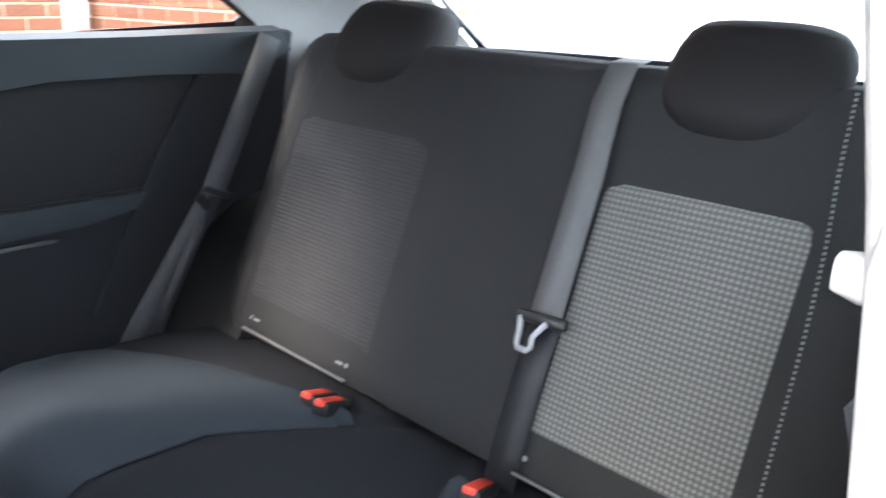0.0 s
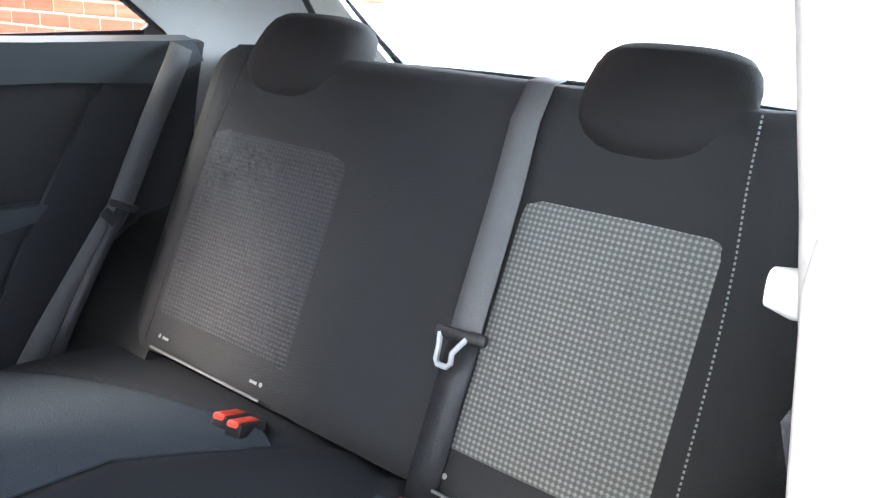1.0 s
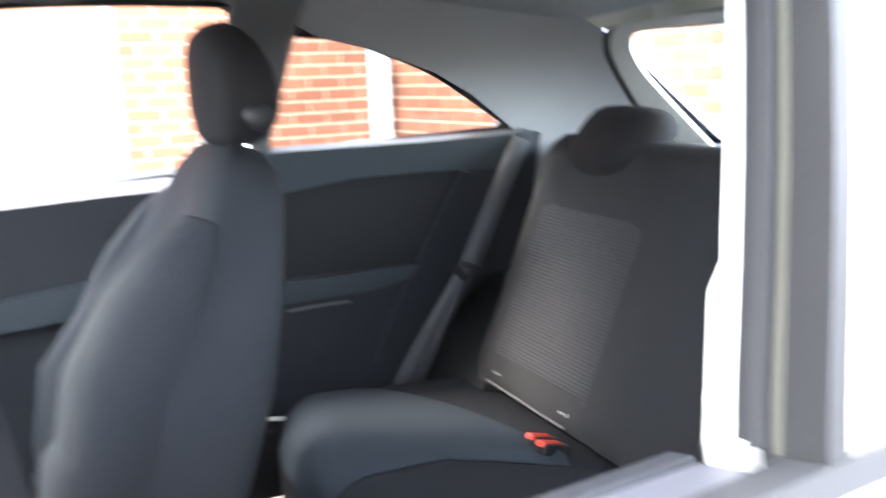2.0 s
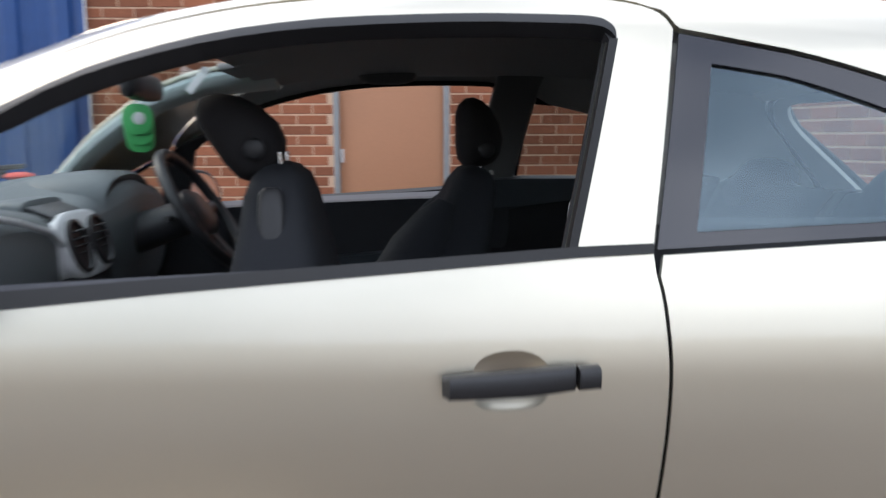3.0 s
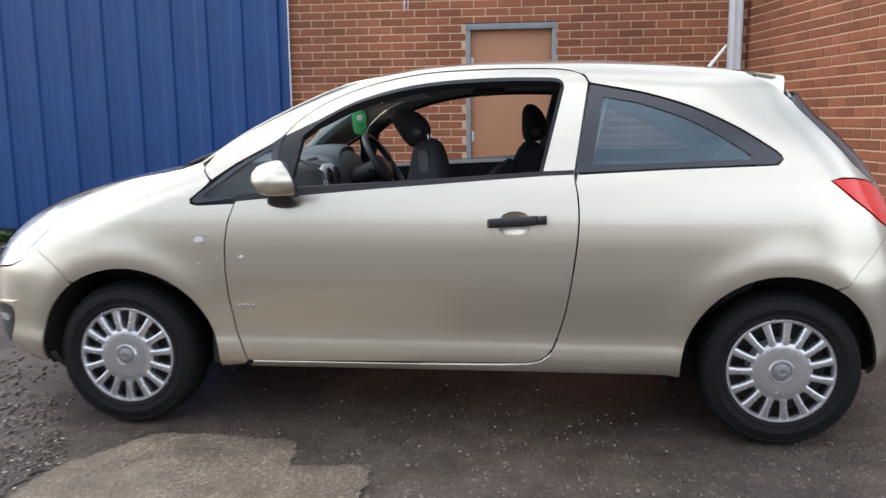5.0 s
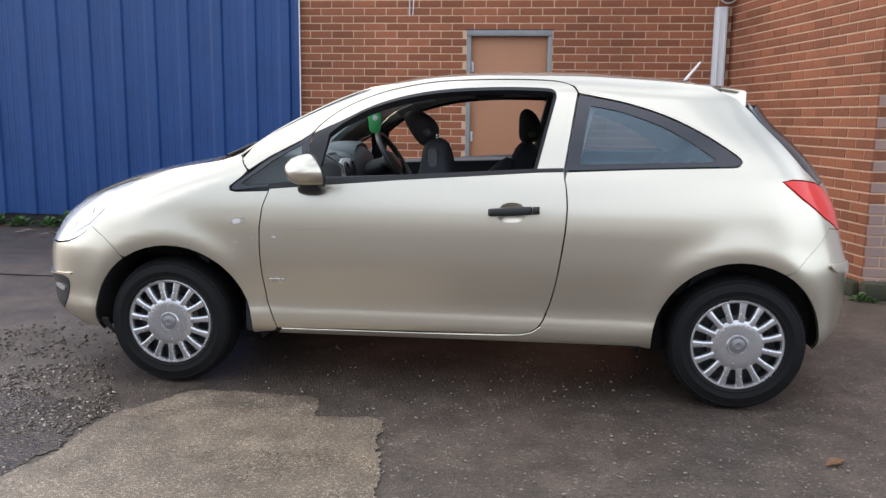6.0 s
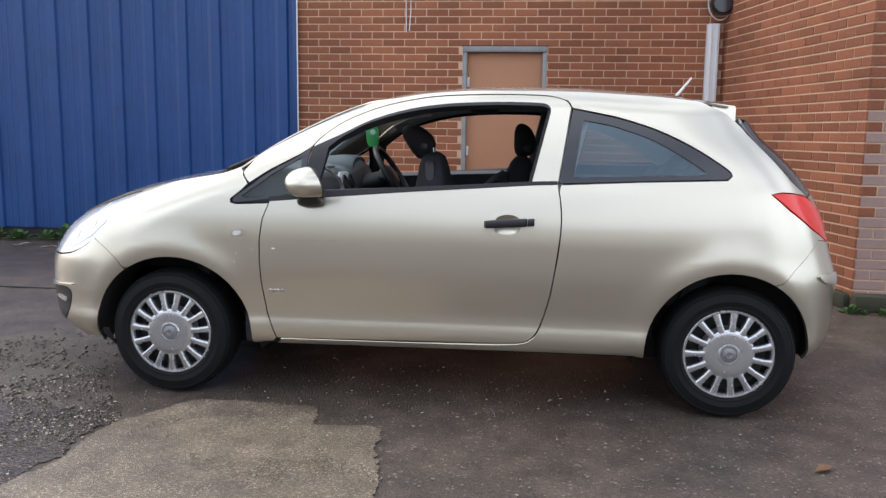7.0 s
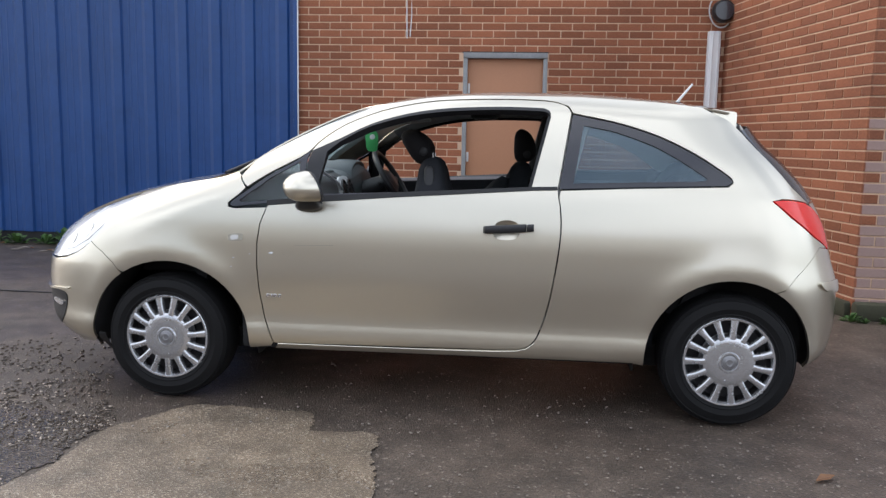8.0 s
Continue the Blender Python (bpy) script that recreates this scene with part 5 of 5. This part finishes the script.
    stain2 = nodes.new("ShaderNodeMapRange")
    stain2.inputs["From Min"].default_value, stain2.inputs["From Max"].default_value = .3, .7
    stain2.inputs["To Min"].default_value, stain2.inputs["To Max"].default_value = 1 - mottle, 1 + mottle
    links.new(mid.outputs["Fac"], stain2.inputs["Value"])
    times = nodes.new("ShaderNodeMath")
    times.operation = "MULTIPLY"
    links.new(stain.outputs[0], times.inputs[0])
    links.new(stain2.outputs[0], times.inputs[1])
    scaled = nodes.new("ShaderNodeVectorMath")
    scaled.operation = "SCALE"
    links.new(ramp.outputs["Color"], scaled.inputs[0])
    links.new(times.outputs[0], scaled.inputs["Scale"])
    links.new(scaled.outputs[0], p.inputs["Base Color"])
    damp = tex("Noise", wetscale, Detail=5)
    mr = nodes.new("ShaderNodeMapRange")
    mr.inputs["From Min"].default_value, mr.inputs["From Max"].default_value = .45, .62
    mr.inputs["To Min"].default_value, mr.inputs["To Max"].default_value = wet0, wet1
    links.new(damp.outputs["Fac"], mr.inputs["Value"])
    links.new(mr.outputs["Result"], p.inputs["Roughness"])
    bp = nodes.new("ShaderNodeBump")
    bp.inputs["Strength"].default_value, bp.inputs["Distance"].default_value = .8, depth
    links.new(stones.outputs["Distance"], bp.inputs["Height"])
    links.new(bp.outputs["Normal"], p.inputs["Normal"])


aggregate(ASPHALT, (.056, .0425, .033), (.112, .085, .066), (.24, .205, .17), 110, .56, .32, .8, .004, .955)
aggregate(WET, (.036, .026, .020), (.100, .074, .056), (.20, .165, .13), 90, .10, .03, 9.0, .0045, .93)
aggregate(PATCH, (.110, .082, .058), (.262, .203, .142), (.42, .36, .28), 190, .50, .24, 1.6, .0030, .87, .26)



def sheet(x0, x1, y0, y1, step, z=0.0, inside=None):
    bm = bmesh.new()
    nx, ny = round((x1 - x0) / step), round((y1 - y0) / step)
    g = [[bm.verts.new((x0 + (x1 - x0) * i / nx, y0 + (y1 - y0) * j / ny, z + rough_ground(x0 + (x1 - x0) * i / nx, y0 + (y1 - y0) * j / ny))) for j in range(ny + 1)] for i in range(nx + 1)]
    for i in range(nx):
        for j in range(ny):
            bm.faces.new((g[i][j], g[i + 1][j], g[i + 1][j + 1], g[i][j + 1]))
    return bm


bm = sheet(-9, 10, -9, 8, .125)
edge = [v for v in bm.verts if v.is_boundary]
ring = bmesh.ops.extrude_edge_only(bm, edges=[e for e in bm.edges if e.is_boundary])["geom"]
for v in ring:
    if isinstance(v, bmesh.types.BMVert):
        c = Vector((v.co.x - .5, v.co.y + .5, 0)) * 60
        v.co = (c.x, c.y, -.01)
bmesh.ops.recalc_face_normals(bm, faces=bm.faces)
tagged(part("ground", bm, ASPHALT), "dark damp worn asphalt yard strewn with grit", "ground", kind="structure")

def patch(name, outline, mat, label, seed, jag, lift):
    """A thin ragged sheet of another surface lying on the asphalt."""
    rng = random.Random(seed)
    bm = bmesh.new()
    pts = []
    ring = rounded(outline, steps=26)
    for k, (x, y) in enumerate(ring):
        n = noise.noise((x * 7, y * 7, seed)) * jag + noise.noise((x * 31, y * 31, seed)) * jag * .6
        m = noise.noise((x * 7, y * 7, seed + 9)) * jag + noise.noise((x * 31, y * 31, seed + 9)) * jag * .6
        pts.append((x + n + rng.uniform(-.3, .3) * jag, y + m + rng.uniform(-.3, .3) * jag))
    vs = [bm.verts.new((x, y, 0)) for x, y in pts]
    for p, q in zip(vs, vs[1:] + vs[:1]):
        bm.edges.new((p, q))
    bmesh.ops.triangle_fill(bm, use_beauty=True, edges=bm.edges[:], normal=(0, 0, 1))
    for axis in (0, 1):
        c = -2.9
        while c < 1.5:
            bmesh.ops.bisect_plane(bm, geom=bm.verts[:] + bm.edges[:] + bm.faces[:], dist=1e-5, plane_co=(c, 0, 0) if axis == 0 else (0, c, 0), plane_no=(1, 0, 0) if axis == 0 else (0, 1, 0))
            c += .125
    for v in bm.verts:
        v.co.z = rough_ground(v.co.x, v.co.y) + lift
    if sum(f.normal.z for f in bm.faces if not f.normal_update()) < 0:
        bmesh.ops.reverse_faces(bm, faces=bm.faces)
    return tagged(part(name, bm, mat, smooth=False), label, "ground", kind="structure")


patch("pavement_patch", [(1.044, -1.16), (.90, -1.155), (.775, -1.155), (.74, -1.05), (.70, -.935), (.45, -.925), (.30, -.91), (.13, -.95), (.05, -1.08), (-.03, -1.2), (-.08, -1.35), (-.06, -1.55), (-.09, -1.74), (-.13, -1.9),
                         (-.1, -2.3), (.3, -2.7), (.9, -2.7), (1.15, -2.2), (1.14, -1.72), (1.08, -1.4)], PATCH, "pale worn patch of old tarmac", 4, .022, .006)
patch("pavement_wet", [(-.70, -1.06), (-.45, -1.10), (-.25, -1.12), (-.07, -1.23), (-.12, -1.36), (-.10, -1.55), (-.13, -1.74), (-.18, -2.0), (-.5, -2.3), (-.9, -2.2), (-1.2, -1.6), (-1.0, -1.15)], WET, "wet coarse stones shining in a shallow hollow", 8, .04, .004)
tagged(part("pavement_joint", box((8.1, .022, .004), (-5.0, 1.43, .014), (0, 0, -.6)), RUBBER, smooth=False), "dark sealed joint across the asphalt", "ground", kind="structure")

# grit: one small stone, strewn in two ways
bm = bmesh.new()
bmesh.ops.create_icosphere(bm, subdivisions=1, radius=1)
unit = [v.co.copy() for v in bm.verts]
tris = [tuple(v.index for v in f.verts) for f in bm.faces]
bm.free()


def strewn(name, stones, mat, label):
    """Many stones (x, y, lift, length, width, height, turn) in one mesh."""
    verts, faces = [], []
    for x, y, lift, l, w, h, turn in stones:
        m = pose(x, y, rough_ground(x, y) + lift, 0, 0, turn) @ Matrix.Diagonal((l, w, h, 1))
        n = len(verts)
        verts += [tuple(m @ v) for v in unit]
        faces += [tuple(i + n for i in f) for f in tris]
    me = bpy.data.meshes.new(name)
    me.from_pydata(verts, [], faces)
    me.materials.append(mat)
    me.polygons.foreach_set("use_smooth", [True] * len(me.polygons))
    return tagged(new(name, me), label, "gravel", kind="stuff")


random.seed(11)
stones = []
for k in range(4200):
    x, y = random.uniform(-1.2, 5), random.gauss(-1.25, .75)
    if y < .2 and noise.noise((x * 1.5, y * 1.5, 7)) > random.uniform(-.7, .3):
        r = random.choice((.0018, .002, .0025, .003, .0035, .005)) * random.uniform(.7, 1.2)
        stones.append((x, y, r * .5 + .004, r * 1.4, r, r * .7, random.uniform(0, 180)))
strewn("grit", stones, PEBBLE, "pale scattered grit on the asphalt")

# rounded wet stones that stand out of the hollow
STONE = material("wet_stone", (.085, .064, .048), .05, var=.5, scale=9, grain=120, bump=0, vary=.04)
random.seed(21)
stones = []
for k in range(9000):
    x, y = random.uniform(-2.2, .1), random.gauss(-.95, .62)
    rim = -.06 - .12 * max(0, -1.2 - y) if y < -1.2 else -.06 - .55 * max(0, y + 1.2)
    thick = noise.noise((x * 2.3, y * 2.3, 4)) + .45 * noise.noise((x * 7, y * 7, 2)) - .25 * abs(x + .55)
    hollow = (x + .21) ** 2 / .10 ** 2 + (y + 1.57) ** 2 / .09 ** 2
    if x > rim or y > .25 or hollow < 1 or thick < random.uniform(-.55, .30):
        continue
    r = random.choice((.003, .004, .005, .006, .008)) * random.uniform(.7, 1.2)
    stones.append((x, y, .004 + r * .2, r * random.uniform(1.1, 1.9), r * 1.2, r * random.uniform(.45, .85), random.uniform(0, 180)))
strewn("wet_stones", [st for k, st in enumerate(stones) if k % 4], STONE, "wet dark stones glinting on the asphalt")
# every fourth stone repeated as a pale chip: the glints painted as colour
GLINT_CHIP = material("painted_glint", (.46, .38, .31), .12, var=.5, scale=40, grain=200, bump=0)
strewn("stone_chips", [(x, y, lift, l * .75, w * .7, h * .8, turn) for x, y, lift, l, w, h, turn in stones[::4] if y < -.45], GLINT_CHIP, "pale chips standing in for glints among wet stones")

# ---- walls
WALL_Y, CORNER = 4.10, 3.505
END = Vector((3.973, 1.687, 0))
TOP = 3.3
wall_dir = (END - Vector((CORNER, WALL_Y, 0)))
WALL_L = wall_dir.length
TURN = math.degrees(math.atan2(wall_dir.y, wall_dir.x))


def backing(name, length, m, label, openings=()):
    """The mortar core of a brick wall, with the openings left free; x along it, its face at y = 0 looks to -y."""
    bm = bmesh.new()
    xs = sorted({0, length, *[v for o in openings for v in o[:2]]})
    for a, b in zip(xs, xs[1:]):
        low = max([o[2] for o in openings if o[0] <= a and b <= o[1]], default=0)
        box((b - a, .22, TOP - low), ((a + b) / 2, .1035, (TOP + low) / 2), bm=bm)
    bmesh.ops.remove_doubles(bm, verts=bm.verts, dist=1e-5)
    ob = part(name, bm, MORTAR, None, label, smooth=False)
    ob.matrix_basis = m
    return tagged(ob, label, "wall", kind="structure")


def brick_mesh(l, mat):
    bm = box((l, .020, .0635), bevel=.003, segs=1)
    return mesh_of(bm, "brick", mat, False)


BR = BRICK.node_tree
info, hue = BR.nodes.new("ShaderNodeObjectInfo"), BR.nodes.new("ShaderNodeHueSaturation")
geo = BR.nodes.new("ShaderNodeNewGeometry")
addr = BR.nodes.new("ShaderNodeMath")
addr.operation = "ADD"
BR.links.new(info.outputs["Random"], addr.inputs[0])
BR.links.new(geo.outputs["Random Per Island"], addr.inputs[1])
frac = BR.nodes.new("ShaderNodeMath")
frac.operation = "FRACT"
BR.links.new(addr.outputs[0], frac.inputs[0])
vr = BR.nodes.new("ShaderNodeMapRange")
vr.inputs["To Min"].default_value, vr.inputs["To Max"].default_value = .78, 1.18
BR.links.new(frac.outputs[0], vr.inputs["Value"])
BR.links.new(vr.outputs["Result"], hue.inputs["Value"])
src = BR.nodes["Principled BSDF"].inputs["Base Color"].links[0].from_socket
BR.links.new(src, hue.inputs["Color"])
BR.links.new(hue.outputs["Color"], BR.nodes["Principled BSDF"].inputs["Base Color"])

# stains run on across bricks and joints
for m in (BRICK, MORTAR):
    where = m.node_tree.nodes.new("ShaderNodeNewGeometry")
    for n in list(m.node_tree.nodes):
        if n.bl_idname == "ShaderNodeTexNoise" and n.inputs["Scale"].default_value < 2:
            m.node_tree.links.new(where.outputs["Position"], n.inputs["Vector"])

FULL, HALF, BRICK_TONES = None, None, None


def lay_bricks(wall, length, single, openings=(), brick_tone=None):
    """Stretcher bond. single(x, z): whether the brick there is an object of its own."""
    global FULL, HALF, BRICK_TONES
    if FULL is None:
        FULL, HALF = brick_mesh(.215, BRICK), brick_mesh(.1025, BRICK)
        BRICK_TONES = [(brick_mesh(.215, m), brick_mesh(.1025, m)) for m in (BRICK, GREYWASH, BLOWN_BRICK)]
    rest, count = bmesh.new(), 0
    verts, faces, slots = [], [], []
    base = [tuple(v.co) for v in FULL.vertices]
    polys = [tuple(p.vertices) for p in FULL.polygons]
    rng = random.Random(3)
    for row in range(int(TOP / .075)):
        z, x = .0375 + row * .075, -.1125 * (row % 2)
        while x < length - .02:
            x0, x1 = max(0, x), min(length, x + .225)
            x += .225
            hit = [o for o in openings if x1 > o[0] + .01 and x0 < o[1] - .01 and z < o[2]]
            for o in hit:
                if x0 < o[0] < x1:
                    x1 = o[0]
                elif x0 < o[1] < x1:
                    x0 = o[1]
                else:
                    x1 = x0
            if x1 - x0 < .05:
                continue
            l, c = x1 - x0 - .010, (x0 + x1) / 2
            dy = -.002 + rng.uniform(-.0015, .0015)
            if single(c, z) and count < 300 and (abs(l - .215) < .004 or abs(l - .1025) < .004):
                o = new("brick", BRICK_TONES[brick_tone(c, z) if brick_tone else 0][0 if l > .15 else 1])
                o.parent, o.location = wall, (c, dy, z)
                count += 1
            else:
                k = l / .215
                n = len(verts)
                verts += [(c + vx * k, dy + vy, z + vz) for vx, vy, vz in base]
                faces += [tuple(i + n for i in p) for p in polys]
                slots += [brick_tone(c, z) if brick_tone else 0] * len(polys)
    me = bpy.data.meshes.new("brickwork")
    me.from_pydata(verts, [], faces)
    me.materials.append(BRICK)
    me.materials.append(GREYWASH)
    me.materials.append(BLOWN_BRICK)
    me.polygons.foreach_set("material_index", slots)
    ob = new("brickwork", me)
    ob.parent = wall
    return tagged(ob, kind="stuff")


BLUE_EDGE = -.800
DOOR = (.927 - BLUE_EDGE, 1.778 - BLUE_EDGE, 2.105)   # along the back wall
back_wall = backing("wall_north", CORNER - BLUE_EDGE, pose(BLUE_EDGE, WALL_Y, 0), "red brick wall with pale joints", [DOOR])
side_wall = backing("wall_east", WALL_L, pose(CORNER, WALL_Y, 0, 0, 0, TURN), "red brick side wall with pale joints")
front_wall = backing("wall_south", 6.0, pose(END.x - .004, END.y, 0, 0, 0, -3), "red brick wall end with worn pale paint")

# low mossy footing under the side walls
foot_dir = Vector((math.cos(radians(TURN)), math.sin(radians(TURN)), 0))
foot_mid = Vector((CORNER, WALL_Y, 0)) + foot_dir * WALL_L / 2
tagged(part("baseboard", box((WALL_L, .10, .12), (foot_mid.x - .012, foot_mid.y, .06), (0, 0, TURN), bevel=.02), MOSSY), "mossy concrete footing along the brick wall", "plinth", kind="structure")
tagged(part("baseboard", box((6.0, .12, .13), (END.x + 2.98, END.y - .215, .065), (0, 0, -3), bevel=.025), MOSSY), "mossy concrete footing along the brick wall", "plinth", kind="structure")
# unseen wall added behind the camera's way, to darken reflections in the car's side
tagged(part("wall_back", box((44, .3, 2.8), (0, -16, 1.4), bevel=.01), UNSEEN_WALL), "unseen plain brown wall added to darken reflections in the car", "wall", kind="structure")

# door in the back wall
dx, dy = .927, WALL_Y
dw, dh = 1.778 - .927, 2.105
d1 = thing("door_1", (dx + dw / 2, WALL_Y, 0), "tan flush door in a grey painted frame", "door", kind="structure")
part("leaf", box((dw - .08, .045, dh - .05), (0, .06, (dh - .05) / 2 + .005), bevel=.003), DOOR_PAINT, d1)
for s in (-1, 1):
    part("frame_post", box((.042, .09, dh), (s * (dw / 2 - .021), .03, dh / 2), bevel=.004), GREY_PAINT, d1)
part("frame_head", box((dw, .10, .055), (0, .025, dh - .0275), bevel=.004), GREY_PAINT, d1)
for z in (.35, 1.05, 1.75):
    part("hinge", box((.022, .02, .10), (-dw / 2 + .058, .03, z), bevel=.002), WHITE_PAINT, d1)
part("filler", box((dw + .02, .01, .012), (0, -.012, dh + .004)), BLACK, d1, smooth=False)

# downpipe box, lamp and cables
pipe = thing("drainpipe", (3.385, WALL_Y - .055, 0), "pale grey square boxed drainpipe on the brick wall", "drainpipe")
part("duct", box((.115, .085, 2.32), (0, 0, 1.16), bevel=.006), WHITE_PAINT, pipe)
part("rib", box((.010, .012, 2.30), (-.02, -.046, 1.16), bevel=.003), WHITE_PAINT, pipe)
part("rib", box((.010, .012, 2.30), (.035, -.046, 1.16), bevel=.003), WHITE_PAINT, pipe)
lampo = thing("flood_lamp", (3.44, WALL_Y - .12, 2.50), "black round flood lamp above the drainpipe", "lamp")
bm = lathe([(.0, -.07), (.09, -.07), (.105, -.05), (.11, 0), (.09, .06), (.03, .08), (0, .08)], 28)
part("housing", bm, BLACK, lampo)
part("lens", lathe([(0, -.074), (.085, -.073), (.088, -.068)], 28), BLACK_GLASS, lampo)
part("bracket", sweep([(.125 * math.sin(a) * (1 - .12 * math.cos(a)), .02 + .03 * math.cos(a), -.155 * math.cos(a) + .01) for a in (radians(-125 + 250 * k / 24) for k in range(25))], .0075, 8), WHITE_PAINT, lampo)
cab = thing("hanging_cable", (.36, WALL_Y - .02, 2.22), "two frayed white cables hanging on the brick wall", "cable")
for k, x in enumerate((-.022, .022)):
    part("strand", sweep([(x, 0, 1.6), (x * 1.1, -.005, .6), (x * .9 + .01 * k, -.003, .25), (x * .7, -.006, .02 + .015 * k)], .006, 6), WHITE_PAINT, cab)

# blue profiled cladding
bm = bmesh.new()
prof, x = [], -.89 - .362 * 23
while x < BLUE_EDGE:
    prof += [(x - .150, 0), (x - .105, -.026), (x - .015, -.028), (x, 0), (x + .062, 0), (x + .068, -.005), (x + .078, -.005), (x + .084, 0), (x + .136, 0), (x + .142, -.005), (x + .152, -.005), (x + .158, 0)]
    x += .362
prof = [p for p in prof if p[0] < BLUE_EDGE - .03] + [(BLUE_EDGE - .025, 0)]
lowv = [bm.verts.new((px, WALL_Y - .02 + py, .13)) for px, py in prof]
topv = [bm.verts.new((px, WALL_Y - .02 + py, TOP + .3)) for px, py in prof]
for k in range(len(prof) - 1):
    bm.faces.new((lowv[k], lowv[k + 1], topv[k + 1], topv[k]))
bmesh.ops.recalc_face_normals(bm, faces=bm.faces)
blue = tagged(part("wall_west", bm, BLUE, smooth=False, thick=.004), "blue profiled metal cladding", "wall", kind="structure")
tagged(part("trim", box((.045, .05, TOP + .1), (BLUE_EDGE - .018, WALL_Y - .035, TOP / 2 + .20), bevel=.004), BLUE), "blue folded edge trim with peeling white film", "trim", kind="structure")
tagged(part("trim", box((.016, .006, 2.9), (BLUE_EDGE + .008, WALL_Y - .055, 1.65), bevel=.001), WHITE_PAINT), "white peeling film on the cladding edge", "trim", kind="structure")
tagged(part("baseboard", box((8.3, .12, .18), (BLUE_EDGE - 4.15, WALL_Y + .06, .09)), RUBBER, smooth=False), "dark concrete plinth under the cladding", "plinth", kind="structure")


# weeds and litter along the foot
def weed(at, size, seed, label):
    rng = random.Random(seed)
    bm = bmesh.new()
    for k in range(70):
        a, tilt, l = rng.uniform(0, 6.3), rng.uniform(.2, 1.3), size * rng.uniform(.3, 1)
        d = Vector((math.cos(a) * math.sin(tilt), math.sin(a) * math.sin(tilt), math.cos(tilt)))
        s = Vector((-math.sin(a), math.cos(a), 0)) * l * .16
        p0, p1, p2 = d * l * .35, d * l * .75, d * l + Vector((0, 0, -l * .12))
        q = [bm.verts.new(p) for p in (p0, p1 + s, p2, p1 - s)]
        bm.faces.new(q)
    ob = part("weed", bm, LEAF, None, smooth=False)
    ob.location = at
    return tagged(ob, label, "plant", "weeds at the foot of the wall")


weed((-2.72, 3.86, .02), .36, 1, "low green weed growing at the foot of the cladding")
for k, (x, s) in enumerate(((-3.15, .20), (-3.35, .24), (-3.9, .18), (-4.2, .20), (-3.0, .16), (-2.85, .22), (-2.45, .16), (-3.6, .17))):
    weed((x, 3.92 + .03 * (k % 2), 0), s, 5 + k, "small weed tuft at the foot of the cladding")
for k in range(9):
    weed((END.x + .02 + .14 * k, END.y - .19 - .008 * k, 0), .06 + .02 * (k % 3), 30 + k, "mossy tuft at the foot of the brick wall")
weed((END.x - .06, END.y - .16, 0), .10, 20, "mossy tuft at the foot of the brick wall")
weed((END.x + .30, END.y - .20, 0), .09, 21, "mossy tuft at the foot of the brick wall")
random.seed(9)
for k in range(30):
    x, y = random.uniform(-4.6, -2.3), random.uniform(3.4, 3.95)
    bm = bmesh.new()
    a = random.uniform(.025, .07)
    q = [bm.verts.new(p) for p in ((-a, 0, .004), (0, -a * .5, .012), (a, 0, .004), (0, a * .5, .016))]
    bm.faces.new(q)
    ob = part("litter", bm, PEBBLE if k % 3 else LITTER, None, smooth=False, thick=.002)
    ob.matrix_basis = pose(x, y, .010, 0, 0, random.uniform(0, 180))
    tagged(ob, "scrap of pale litter on the asphalt", "litter", "litter along the wall")
bm = bmesh.new()
for q in (((-.05, 0, .004), (0, -.02, .012), (.06, .01, .006), (0, .025, .014)),):
    bm.faces.new([bm.verts.new(p) for p in q])
ob = part("dead_leaf", bm, LITTER, None, smooth=False, thick=.002)
ob.matrix_basis = pose(2.75, -1.35, .012, 0, 0, 30)
tagged(ob, "brown dead leaf on the asphalt", "leaf")

# ---- bricks
lay_bricks(back_wall, CORNER - BLUE_EDGE, lambda x, z: 1.05 < z < 2.4 and (x < 1.69 or 2.5 < x < 3.6), [DOOR])
lay_bricks(side_wall, WALL_L + .022, lambda x, z: .3 < z < 2.6)
# 1: worn wash near the corner; 2: brick whitened for the overexposed view
lay_bricks(front_wall, 6.0, lambda x, z: x < .8 and .3 < z < 2.2, (), lambda x, z: 2 if x > .6 else 1 if x > .03 + .06 * (z / 1.3) and z < 1.36 + .10 * math.sin(x * 7) else 0)
